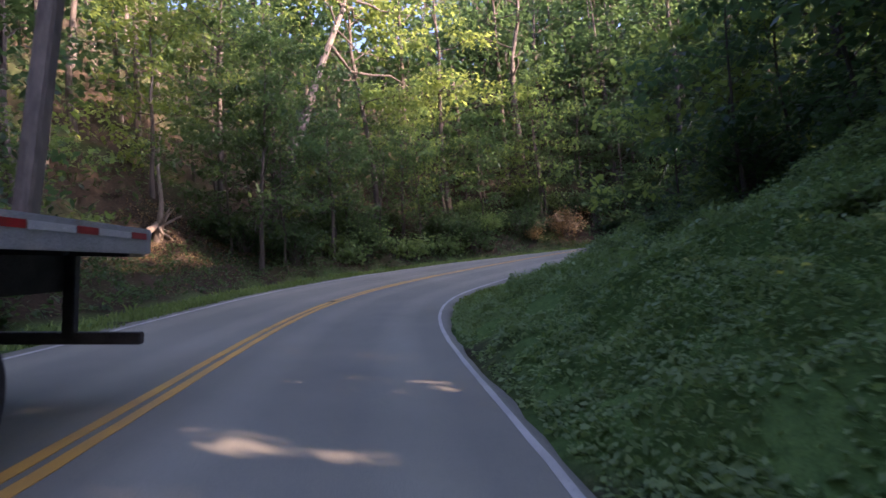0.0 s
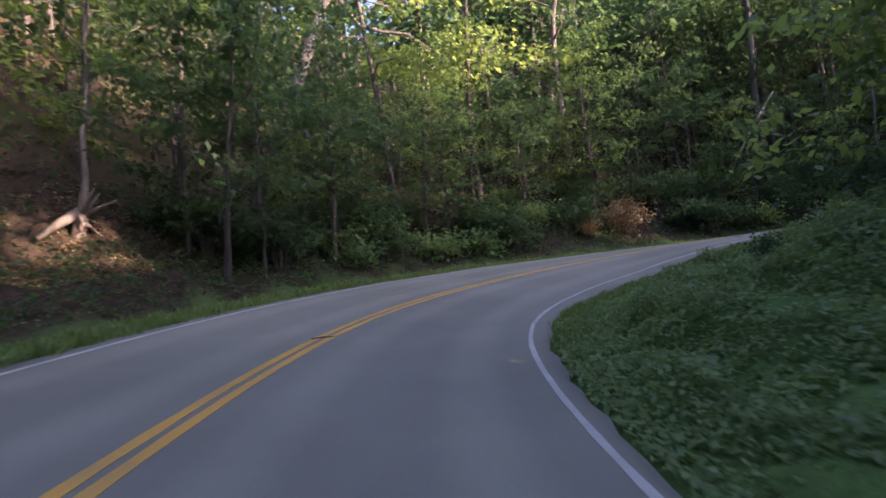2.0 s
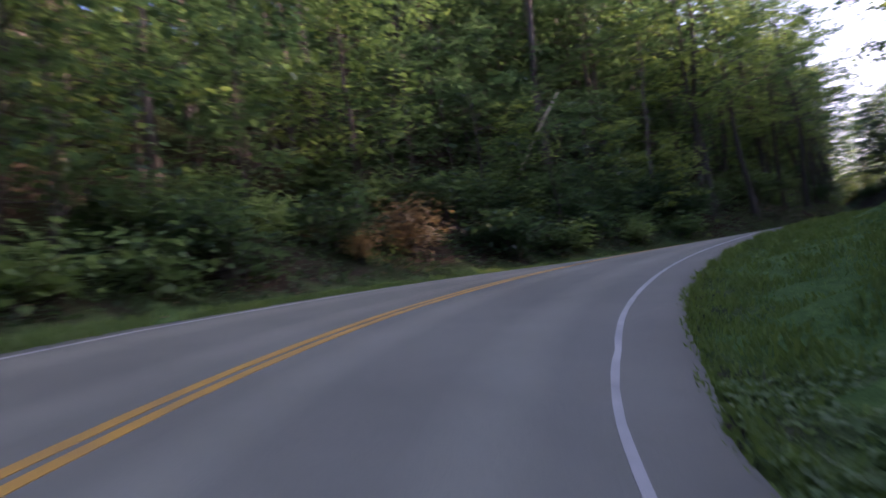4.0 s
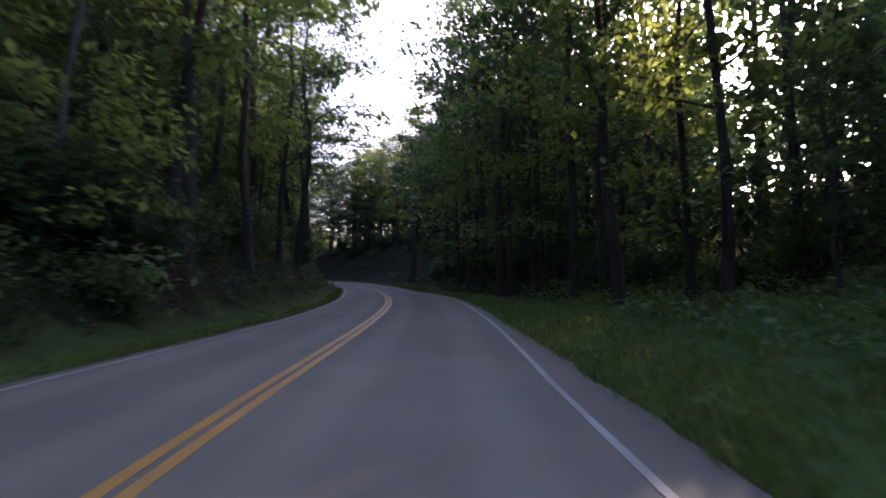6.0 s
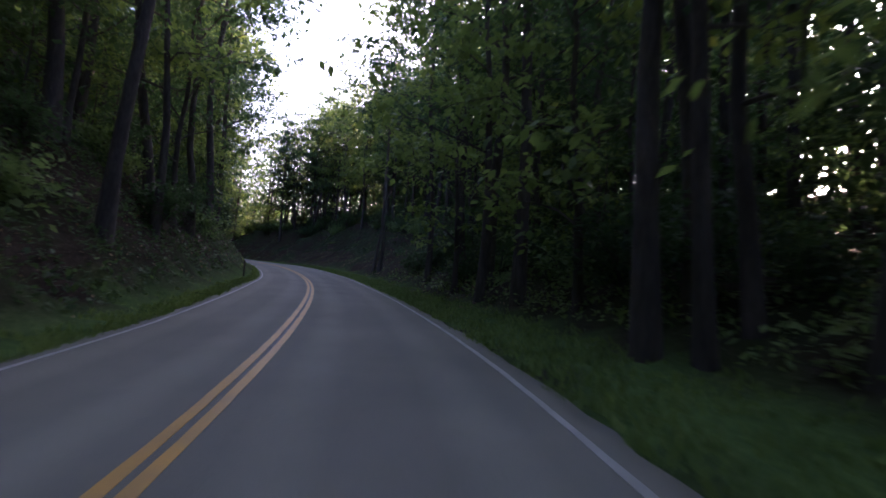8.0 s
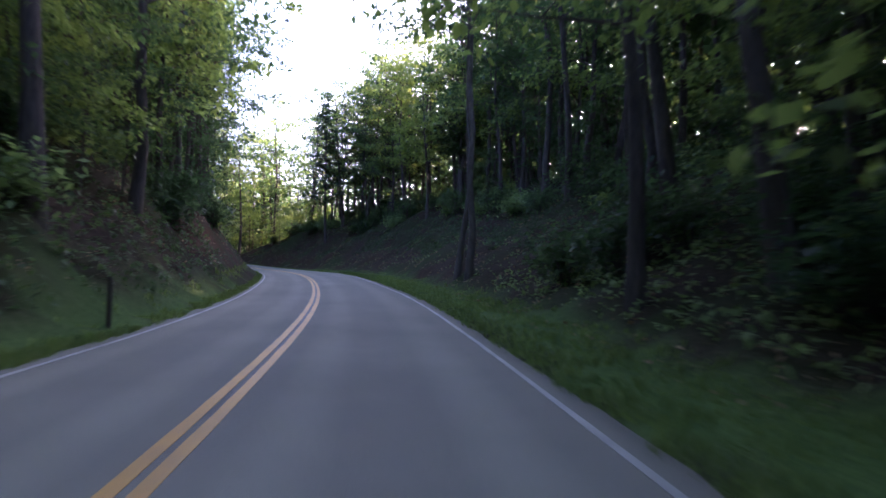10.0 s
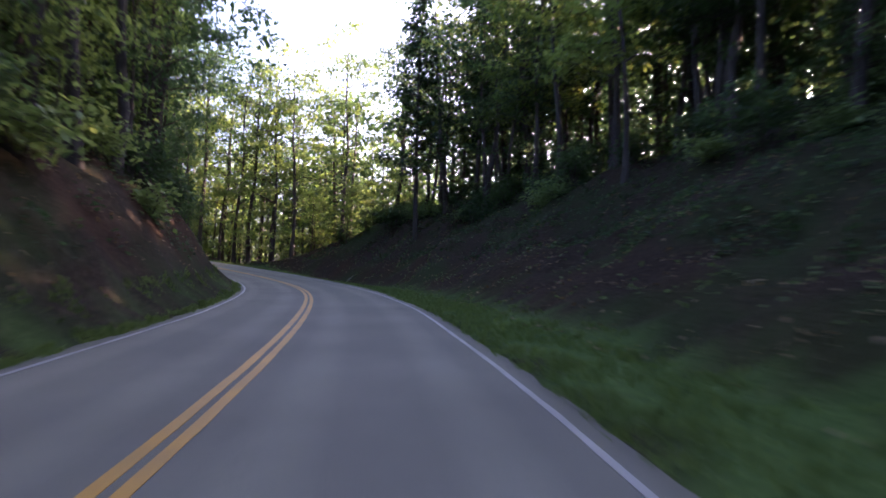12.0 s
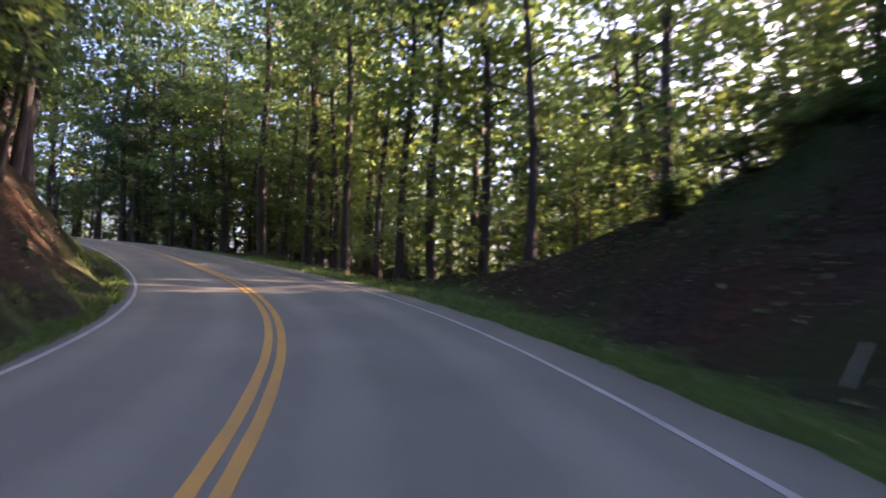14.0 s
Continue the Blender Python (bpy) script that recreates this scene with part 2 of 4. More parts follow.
# the lie of the land beside the road, at stations along it:
# s, left verge, left bank's slope and height, hillside; right verge, bank's slope and height, hillside
# right hillside near the start raised out of view, to cut off low sun
LAND = np.array([
    (-40, 1.3, 0.5, 2.2, 0.70, 0.1, 0.42, 2.4, 0.34),
    (8, 1.3, 0.45, 2.0, 0.74, 0.1, 0.42, 2.4, 0.34),
    (20, 1.3, 0.38, 1.7, 0.80, 0.9, 0.30, 1.7, 0.30),
    (29, 1.3, 0.55, 2.4, 0.74, 1.2, 0.25, 1.2, 0.26),
    (38, 1.2, 0.7, 3.0, 0.66, 1.2, 0.22, 0.8, 0.22),
    (52, 1.0, 0.9, 3.6, 0.58, 2.6, 0.12, 0.5, 0.22),
    (75, 0.9, 1.0, 4.6, 0.55, 2.4, 0.25, 1.0, 0.24),
    (92, 0.9, 1.1, 4.8, 0.52, 2.4, 0.45, 5.0, 0.20),
    (112, 0.5, 1.3, 4.4, 0.50, 2.4, 0.54, 7.0, 0.06),
    (128, 0.5, 1.4, 4.0, 0.50, 2.4, 0.60, 7.8, 0.03),
    (144, 0.5, 1.4, 4.0, 0.48, 2.4, 0.66, 7.7, 0.0),
    (156, 0.6, 1.3, 3.6, 0.45, 3.2, 0.74, 7.0, 0.0),
    (162, 0.6, 1.3, 3.4, 0.45, 2.6, 0.50, 4.0, 0.0),
    (168, 0.6, 1.2, 3.2, 0.45, 1.6, -0.06, 0.8, -0.12),
    (230, 0.6, 1.0, 3.0, 0.45, 1.6, -0.15, 1.5, -0.12)])


def lumps(px, py, size, seed):
    """A smooth uneven field between about -1 and 1."""
    r = np.random.RandomState(seed)
    out = np.zeros(len(px))
    for i in range(10):
        a, f = r.uniform(0, 2 * np.pi), r.uniform(0.6, 1.9) / size
        out += np.sin((px * np.cos(a) + py * np.sin(a)) * f * 2 * np.pi + r.uniform(0, 7))
    return out / 4.0


def land(px, py):
    """The ground's height at arrays of places."""
    px, py = np.asarray(px, float), np.asarray(py, float)
    s, lat = nearest(px, py)
    s = np.clip(s, S[0], S[-1])
    z0, b = np.interp(s, S, RZ), np.interp(s, S, _b)
    row = [np.interp(s, LAND[:, 0], LAND[:, i]) for i in range(9)]
    right = lat > 0
    verge, slope, high, hill = (np.where(right, row[i + 4], row[i]) for i in (1, 2, 3, 4))
    edge = np.where(right, right_line(s) + shoulder(s) + 0.05, -left_line(s) + 0.32)
    e = np.abs(lat) - edge
    bank_run = np.abs(high / np.where(np.abs(slope) < 0.02, 0.02, slope))
    up = np.clip(e - verge, 0, bank_run) * slope + np.clip(e - verge - bank_run, 0, 60) * hill
    up = up + np.clip((e - verge) / 4, 0, 1) * (0.25 * lumps(px, py, 5.0, 3) + 0.5 * lumps(px, py, 14.0, 4))
    up = up + np.clip(e - verge, 0, 0.6) * 0.35 * lumps(px, py, 1.6, 5)
    up = up + np.where(e > 0, 0.03 * lumps(px, py, 1.1, 6) - 0.05 * np.clip(e, 0, 1), 0)
    up = up - np.where(right, 0.42 * np.exp(-((s - 155) / 7) ** 2 - ((e - 2.5) / 1.5) ** 2), 0)     # a shallow ditch
    under = np.where(e < 0, -0.16 * np.clip(-e / 0.3, 0, 1) - 0.015, -0.015)
    return z0 + b * np.clip(lat, -4.2, 4.5) + up + under


# ---------------------------------------------------------------- building helpers
def mesh_of(name, verts, faces, mat, smooth=False):
    me = bpy.data.meshes.new(name)
    me.from_pydata(verts, [], faces)
    me.materials.append(mat)
    if smooth:
        me.polygons.foreach_set("use_smooth", [True] * len(me.polygons))
    me.update()
    return me


def quads(name, corners, mat):
    """One mesh of many loose four-cornered pieces; corners: an array of n x 4 x 3."""
    n = len(corners)
    me = bpy.data.meshes.new(name)
    me.vertices.add(4 * n)
    me.vertices.foreach_set("co", corners.astype(np.float32).ravel())
    me.loops.add(4 * n)
    me.loops.foreach_set("vertex_index", np.arange(4 * n, dtype=np.int32))
    me.polygons.add(n)
    me.polygons.foreach_set("loop_start", np.arange(0, 4 * n, 4, dtype=np.int32))
    me.polygons.foreach_set("loop_total", np.full(n, 4, dtype=np.int32))
    me.materials.append(mat)
    me.update(calc_edges=True)
    me.validate()
    return me


def part_of(name, me, parent, label=""):
    ob = new(name, me)
    ob.parent = parent
    return tagged(ob, label)


def part(name, bm, mat, parent, label=""):
    me = bpy.data.meshes.new(name)
    bm.to_mesh(me)
    bm.free()
    me.materials.append(mat)
    return part_of(name, me, parent, label)


def ribbon(line, half, s0, s1, up, thick, step=0.5, wobble=0.0, seed=0):
    """A thin slab that follows a line along the road."""
    r = np.random.RandomState(seed)
    v, f = [], []
    ss = np.arange(s0, s1 + 0.01, step)
    for s in ss:
        a, b = r.uniform(-wobble, wobble, 2) if wobble else (0, 0)
        lat0, lat1 = float(line(s)) - half, float(line(s)) + half
        v += [road_point(s, lat0 + a, up), road_point(s, lat1 + b, up), road_point(s, lat1 + b, up - thick), road_point(s, lat0 + a, up - thick)]
    for i in range(len(ss) - 1):
        a = 4 * i
        for j in range(4):
            f.append((a + j, a + (j + 1) % 4, a + 4 + (j + 1) % 4, a + 4 + j))
    f += [(0, 3, 2, 1), (len(v) - 4, len(v) - 3, len(v) - 2, len(v) - 1)]
    return v, [tuple(reversed(x)) for x in f]


# ---------------------------------------------------------------- ground and road
def build_ground():
    xs = np.concatenate([[-2500, -900, -400, -200, -110], np.arange(-70, 190.1, 0.85), [230, 300, 500, 1000, 2500]])
    ys = np.concatenate([[-2500, -1000, -500, -320, -260], np.arange(-200, 70.1, 0.85), [110, 200, 400, 900, 2500]])
    gx, gy = np.meshgrid(xs, ys)
    px, py = gx.ravel(), gy.ravel()
    z = land(px, py)
    nx, ny = len(xs), len(ys)
    i = np.arange(nx * ny).reshape(ny, nx)
    f = np.stack([i[:-1, :-1], i[:-1, 1:], i[1:, 1:], i[1:, :-1]], -1).reshape(-1, 4)
    s, lat = nearest(px, py)
    cut = np.interp(s, [6, 12, 24, 30, 100, 112, 165, 175], [0, 0.15, 0.15, 0, 0.1, 1, 1, 0.2]) * (lat < 0) + (lat > 0) * np.interp(s, [100, 125, 160, 168], [0, 0.25, 0.45, 0])
    bank = np.clip((np.abs(lat) - 3.9) / 0.8, 0, 1) * np.clip((11.5 - np.abs(lat)) / 3, 0, 1)
    bare = np.clip(cut * bank * (0.7 + 1.1 * lumps(px, py, 4.0, 9)), 0, 1)
    verge = np.where(lat > 0, np.interp(s, [6, 16, 24, 48, 58, 66, 180], [8, 8, 9, 9, 5.2, 2.8, 2.6]), np.interp(s, [100, 115], [1.5, 0.5]))
    e = np.abs(lat) - np.where(lat > 0, right_line(s) + shoulder(s), -left_line(s) + 0.3)
    turf = np.clip((verge - e) / 0.5 + 0.5 * lumps(px, py, 1.5, 12), 0, 1) * (e > 0.1) * np.clip(1.3 + 0.3 * lumps(px, py, 2.5, 13), 0, 1)
    me = mesh_of("ground", np.stack([px, py, z], 1).tolist(), f.tolist(), FLOOR, True)
    me.attributes.new("bare", "FLOAT", "POINT").data.foreach_set("value", bare.astype(np.float32))
    me.attributes.new("turf", "FLOAT", "POINT").data.foreach_set("value", turf.astype(np.float32))
    tagged(new("ground", me), "forest floor of brown leaf litter and bare earth banks", "ground", kind="structure")


def build_road():
    v, f = [], []
    lats = [-3.1, -2.7, -1.4, 0.0, 1.5, 3.0, 3.4]
    ss = np.arange(-30, 215, 0.5)
    r = np.random.RandomState(8)
    for s in ss:
        j = r.uniform(-0.05, 0.05, 2)
        ll = [float(left_line(s)) - 0.3 + j[0], float(left_line(s)), *lats[2:5], float(right_line(s)), float(right_line(s) + shoulder(s)) + j[1]]
        v += [road_point(s, ll[0], -0.2)] + [road_point(s, a) for a in ll] + [road_point(s, ll[-1], -0.2)]
    m = len(lats) + 2
    for i in range(len(ss) - 1):
        for c in range(m - 1):
            a = i * m + c
            f.append((a, a + 1, a + m + 1, a + m))
    me = mesh_of("road", v, f, ASPHALT, True)
    uv = me.uv_layers.new(name="lane")
    cross = [lats[0], *lats, lats[-1]]
    for lo in me.loops:
        uv.data[lo.index].uv = (cross[lo.vertex_index % m] - 0.75, ss[lo.vertex_index // m])
    road = tagged(new("road", me), "narrow two-lane grey asphalt mountain road", "road", kind="structure")
    for name, a, b, mat, label in (("white_line", left_line, 0.038, WHITE, "worn white edge line"), ("white_line", right_line, 0.036, WHITE, "worn white edge line"),
                                   ("yellow_line", lambda s: -0.09, 0.055, YELLOW, "yellow centre line"), ("yellow_line", lambda s: 0.09, 0.055, YELLOW, "yellow centre line")):
        part_of(name, mesh_of(name, *ribbon(a, b, -30, 214, 0.005, 0.02, 0.5, 0.006, 3), mat), road, label)


build_ground()
build_road()


# ---------------------------------------------------------------- trees
def tube(v, f, pts, radii, sides=7):
    """Adds a tapering tube along points to the lists of corners and faces."""
    base = len(v)
    for i, (p, r) in enumerate(zip(pts, radii)):
        d = (pts[min(i + 1, len(pts) - 1)] - pts[max(i - 1, 0)]).normalized()
        a = d.cross(Vector((0.31, 0.95, 0.05))).normalized()
        b = d.cross(a)
        for j in range(sides):
            t = 2 * math.pi * j / sides
            v.append(p + (a * math.cos(t) + b * math.sin(t)) * r)
    for i in range(len(pts) - 1):
        for j in range(sides):
            a, b = base + i * sides + j, base + i * sides + (j + 1) % sides
            f.append((a, b, b + sides, a + sides))
    f.append(tuple(base + (len(pts) - 1) * sides + j for j in range(sides)))


def leaf_quads(r, centres, spread, count, size, droop=0.3, flat=0.3):
    """Leaves round each centre: pointed, folded a little, mostly lying level in sprays."""
    n = len(centres) * count
    c = np.repeat(np.asarray(centres), count, 0)
    off = r.normal(0, 1, (n, 3)) * np.array([1, 1, flat]) * np.repeat(r.uniform(0.6, 1.3, len(centres)), count)[:, None] * spread
    p = c + off
    a = r.uniform(0, 2 * np.pi, n)
    tilt = r.normal(-droop, 0.45, n)
    along_ = np.stack([np.cos(a) * np.cos(tilt), np.sin(a) * np.cos(tilt), np.sin(tilt)], 1)
    side = np.stack([-np.sin(a), np.cos(a), r.normal(0, 0.35, n)], 1)
    side /= np.linalg.norm(side, axis=1)[:, None]
    ln = (size * r.uniform(0.6, 1.35, n))[:, None]
    w = ln * r.uniform(0.27, 0.42, n)[:, None]
    mid = p + along_ * ln * 0.45
    drop = np.stack([np.zeros(n), np.zeros(n), -0.12 * ln[:, 0]], 1)
    return np.stack([p, mid + side * w, p + along_ * ln + drop, mid - side * w], 1)


def make_tree(name, seed, height, first, radius, limbs, clumps, leaves, size, spread, trunk_r, lean=0.0, leaf=None, bark=None, shape=0.5, label="", bend=0.25):
    """A trunk with limbs and twigs that carry sprays of leaves. Returns the empty that holds trunk and crown."""
    r = np.random.RandomState(seed)
    root = new(name)
    v, f = [], []
    pts, rad = [], []
    x = y = 0.0
    steps = 9
    for i in range(steps + 1):
        t = i / steps
        pts.append(Vector((x + lean * height * t, y, height * 0.96 * t - (0.4 if i == 0 else 0))))
        rad.append(trunk_r * ((1 - t) ** 0.8 * 0.93 + 0.05) * (1.35 if i == 0 else 1))
        x, y = x + r.normal(0, bend) * height / 40, y + r.normal(0, bend) * height / 40
    tube(v, f, pts, rad, 9)
    centres = []

    def on_trunk(z):
        t = min(max(z / (height * 0.96), 0), 1) * steps
        i = min(int(t), steps - 1)
        return pts[i].lerp(pts[i + 1], t - i)
    for i in range(limbs):
        u = (i + r.uniform(0, 0.8)) / limbs
        z = first + (height * 0.93 - first) * u
        p = on_trunk(z)
        a = i * 2.4 + r.uniform(-0.5, 0.5)
        reach = radius * (0.45 + 0.55 * math.sin(math.pi * min(1, (u * (1 - shape * 0.3) + shape * 0.35)))) * r.uniform(0.7, 1.15)
        rise = reach * r.uniform(0.25, 0.75)
        q = p
        line = [p]
        for j in range(1, 5):
            k = j / 4
            q = p + Vector((math.cos(a) * reach * k, math.sin(a) * reach * k, rise * k ** 0.8 - 0.12 * reach * k * k)) + Vector(r.normal(0, 0.06 * reach, 3))
            line.append(q)
        lr = trunk_r * 0.34 * (1 - 0.55 * u)
        tube(v, f, line, [lr, lr * 0.75, lr * 0.5, lr * 0.3, lr * 0.12], 5)
        per = max(2, clumps // limbs)
        for c in range(per):
            k = 0.35 + 0.65 * (c + r.uniform(0.2, 1)) / per
            j = min(int(k * 4), 3)
            m = line[j].lerp(line[j + 1], k * 4 - j)
            e = m + Vector((r.normal(0, 0.28 * reach), r.normal(0, 0.28 * reach), r.normal(0.1, 0.14 * reach)))
            tube(v, f, [m, e], [lr * 0.28, lr * 0.06], 3)
            centres.append(e)
    trunk = part_of("trunk", mesh_of("trunk", v, f, bark or BARK, True), root)
    part_of("crown", quads("crown", leaf_quads(r, centres, spread, leaves, size), leaf or LEAF), root)
    return tagged(root, label, "tree")


def make_pine(name, seed, height, first, radius, trunk_r, label=""):
    r = np.random.RandomState(seed)
    root = new(name)
    v, f = [], []
    pts = [Vector((r.normal(0, 0.05), r.normal(0, 0.05), height * i / 8 - (0.4 if i == 0 else 0))) for i in range(9)]
    tube(v, f, pts, [trunk_r * (1 - 0.95 * i / 8) for i in range(9)], 8)
    centres = []
    z = first
    while z < height - 0.4:
        u = (z - first) / (height - first)
        for i in range(5):
            a = r.uniform(0, 2 * math.pi)
            reach = radius * (1 - u) ** 0.75 * r.uniform(0.55, 1.15) + 0.3
            p = Vector((0, 0, z + r.uniform(-0.2, 0.2)))
            e = p + Vector((math.cos(a) * reach, math.sin(a) * reach, reach * r.uniform(-0.05, 0.3)))
            tube(v, f, [p, p.lerp(e, 0.5), e], [0.045 * (1.2 - u), 0.03, 0.01], 4)
            for k in np.arange(0.35, 1.05, 0.5 / max(reach, 0.6)):
                centres.append(p.lerp(e, float(k)) + Vector(r.normal(0, 0.12, 3)))
        z += r.uniform(0.55, 0.95)
    part_of("trunk", mesh_of("trunk", v, f, BARK, True), root)
    part_of("crown", quads("crown", leaf_quads(r, centres, 0.3, 12, 0.34, 0.1, 0.3), NEEDLE), root)
    return tagged(root, label, "tree")


def make_shrub(name, seed, height, radius, stems, leaves, size, leaf, label):
    r = np.random.RandomState(seed)
    root = new(name)
    v, f, centres = [], [], []
    for i in range(stems):
        a, k = r.uniform(0, 2 * math.pi), r.uniform(0.2, 1)
        tip = Vector((math.cos(a) * radius * k, math.sin(a) * radius * k, height * r.uniform(0.5, 1) * (1.1 - 0.4 * k)))
        mid = Vector((tip.x * 0.4, tip.y * 0.4, tip.z * 0.6))
        tube(v, f, [Vector((tip.x * 0.1, tip.y * 0.1, -0.25)), mid, tip], [0.025, 0.016, 0.006], 4)
        centres += [tip, mid.lerp(tip, 0.5), mid + Vector(r.normal(0, 0.2, 3))]
    part_of("branchwork", mesh_of("branchwork", v, f, BARK), root)
    part_of("foliage", quads("foliage", leaf_quads(r, centres, 0.32, leaves, size, 0.25, 0.6), leaf), root)
    return tagged(root, label, "shrub")


TALL = "tall forest tree with straight bare lower trunk and high green crown"
MIDDLE = "broad-leaved green tree with layered branches"
LOW = "slender young understorey tree in full green leaf"
KINDS = {
    "tall": [make_tree("tree", 11 + i, h, first, rad, 14, 56, 40, 0.31, 0.56, tr, leaf=lf, label=TALL)
             for i, (h, first, rad, tr, lf) in enumerate(((21, 7.0, 4.4, 0.21, LEAF), (24, 8.5, 4.8, 0.25, LEAF), (19, 5.5, 4.2, 0.17, LEAF_LIGHT), (23, 10, 4.4, 0.22, LEAF)))],
    "middle": [make_tree("tree", 31 + i, h, first, rad, 13, 52, 46, 0.225, 0.46, tr, leaf=lf, label=MIDDLE)
               for i, (h, first, rad, tr, lf) in enumerate(((13, 2.2, 3.7, 0.13, LEAF), (11, 1.6, 3.4, 0.11, LEAF_LIGHT), (14, 3, 4.0, 0.14, LEAF)))],
    "low": [make_tree("sapling", 51 + i, h, first, rad, 10, 30, 34, 0.21, 0.37, tr, leaf=lf, label=LOW)
            for i, (h, first, rad, tr, lf) in enumerate(((6.5, 0.8, 2.4, 0.05, LEAF), (5.0, 0.5, 2.1, 0.04, LEAF_LIGHT), (7.5, 1.0, 2.7, 0.06, LEAF)))],
    "pine": [make_pine("pine_tree", 71, 19, 5, 2.8, 0.2, "tall dark green pine with level branches")],
    "shrub": [make_shrub("shrub", 81 + i, h, rad, st, 18, 0.2, lf, "dense leafy green shrub on the forest floor")
              for i, (h, rad, st, lf) in enumerate(((1.7, 1.3, 16, LEAF), (1.2, 1.2, 14, VINE), (2.4, 1.6, 18, LEAF)))],
}
USED = set()
BACK = []          # trees further back: place, height, reach, where the leaves begin
PLACES = []


def plant(kind, which, x, y, turn, size, lean=(0, 0), sink=0.05, label=""):
    """Sets one tree of a kind on the ground; the first goes as it is, the others are copies."""
    z = float(land([x], [y])[0]) - sink
    ob = KINDS[kind][which]
    m = pose(x, y, z, lean[0], lean[1], turn) @ Matrix.Scale(size, 4)
    if (kind, which) not in USED:
        USED.add((kind, which))
        ob.matrix_basis = m
    else:
        made = copy_thing(ob, m)
        made.scale = (size, size, size)
        ob = made
    if label:
        ob["label"] = label
    ob["group"] = {"tall": "forest trees", "middle": "forest trees", "low": "saplings", "pine": "pines", "shrub": "shrubs"}[kind]
    PLACES.append((x, y))
    return ob


def plant_by_road(kind, which, s, lat, turn=0.0, size=1.0, lean=(0, 0), label=""):
    p = road_point(s, lat)
    return plant(kind, which, p.x, p.y, turn, size, lean, label=label)


# glades through which the low sun reaches the ground: a place, and the way to the sun from it
_bx, _by, _ = road_point(38.5, -5.9)
GLADES = [((22.3, 10.4, 4.3), 0.9), ((19.6, 10.6, 3.5), 0.3), ((_bx, _by, float(land([_bx], [_by])[0]) + 1.4), 1.0), ((25.2, 7.6, 12.2), 0.6)]


def shades_glade(x, y, top, reach):
    for (gx, gy, gz), wide in GLADES:
        d = (x - gx) * SUN_TO.x + (y - gy) * SUN_TO.y
        flat = math.hypot(SUN_TO.x, SUN_TO.y)
        d /= flat
        off = abs((x - gx) * SUN_TO.y - (y - gy) * SUN_TO.x) / flat
        if -1 < d < 80 and off < wide + reach * (0.6 if d < 12 else 1.1) and gz + d * SUN_TO.z / flat < top + 1:
            return True
    return False


def open_to_sun(centres, gap=1.1):
    """Leaves out the sprays that hang in the way of the sun to a glade."""
    c = np.asarray(centres, float)
    keep = np.ones(len(c), bool)
    way = np.array(SUN_TO)
    for place, wide in GLADES:
        off = c - np.array(place)
        far = off @ way
        keep &= (far < -1) | (np.linalg.norm(off - far[:, None] * way, axis=1) > gap + wide)
    return c[keep]


CLEARINGS = [(*road_point(s, lat).xy, wide) for s, lat, wide in ((38.5, -5.9, 1.5), (37.0, -5.2, 1.5), (35.3, -4.8, 1.3))] + [(22.3, 10.9, 2.0), (21.6, 9.6, 1.4), (19.5, 8.0, 1.3), (17.5, 6.4, 0.9), (17.5, 12.0, 4.2), (13.5, 11.5, 4.0), (21.5, 14.5, 2.8), (19.5, 8.6, 2.3), (16.0, 8.0, 2.2), (12.5, 7.6, 2.2)]     # open ground before the dry bush and the stump: place and reach
TOPS = {"tall": (23, 3.2), "middle": (13, 3.0), "low": (7, 2.0), "pine": (19, 2.2), "shrub": (2, 1.0)}


def scatter(kind, count, s0, s1, lat0, lat1, gap, seed, sizes=(0.85, 1.15), picks=None, clear=4.6):
    """Trees strewn over a stretch beside the road, never closer than gap to one another."""
    r = np.random.RandomState(seed)
    near = []
    made = tries = 0
    while made < count and tries < count * 12:
        tries += 1
        p = road_point(r.uniform(s0, s1), r.uniform(lat0, lat1))
        near_s, lat = nearest(np.array([p.x]), np.array([p.y]))
        s_at = near_s[0]
        if abs(lat[0]) < clear or any((p.x - a) ** 2 + (p.y - b) ** 2 < gap * gap for a, b in near):
            continue
        if any((p.x - a) ** 2 + (p.y - b) ** 2 < c * c for a, b, c in CLEARINGS):
            continue
        near.append((p.x, p.y))
        which = int(r.choice(picks)) if picks else r.randint(len(KINDS[kind]))
        if shades_glade(p.x, p.y, p.z + TOPS[kind][0], 0.3):
            continue
        if abs(lat[0]) > (20 if s_at > 98 and lat[0] > 0 else 12.5) and kind in ("tall", "middle", "pine"):
            BACK.append((p.x, p.y, TOPS[kind][0] * r.uniform(0.8, 1.1), 3.6 if kind == "tall" else 3.0, 0.3 if kind == "tall" else 0.1))
            made += 1
            continue
        if shades_glade(p.x, p.y, p.z + TOPS[kind][0], TOPS[kind][1]):
            continue
        plant(kind, which, p.x, p.y, r.uniform(0, 360), r.uniform(*sizes), (r.normal(0, 2), r.normal(0, 2)))
        made += 1


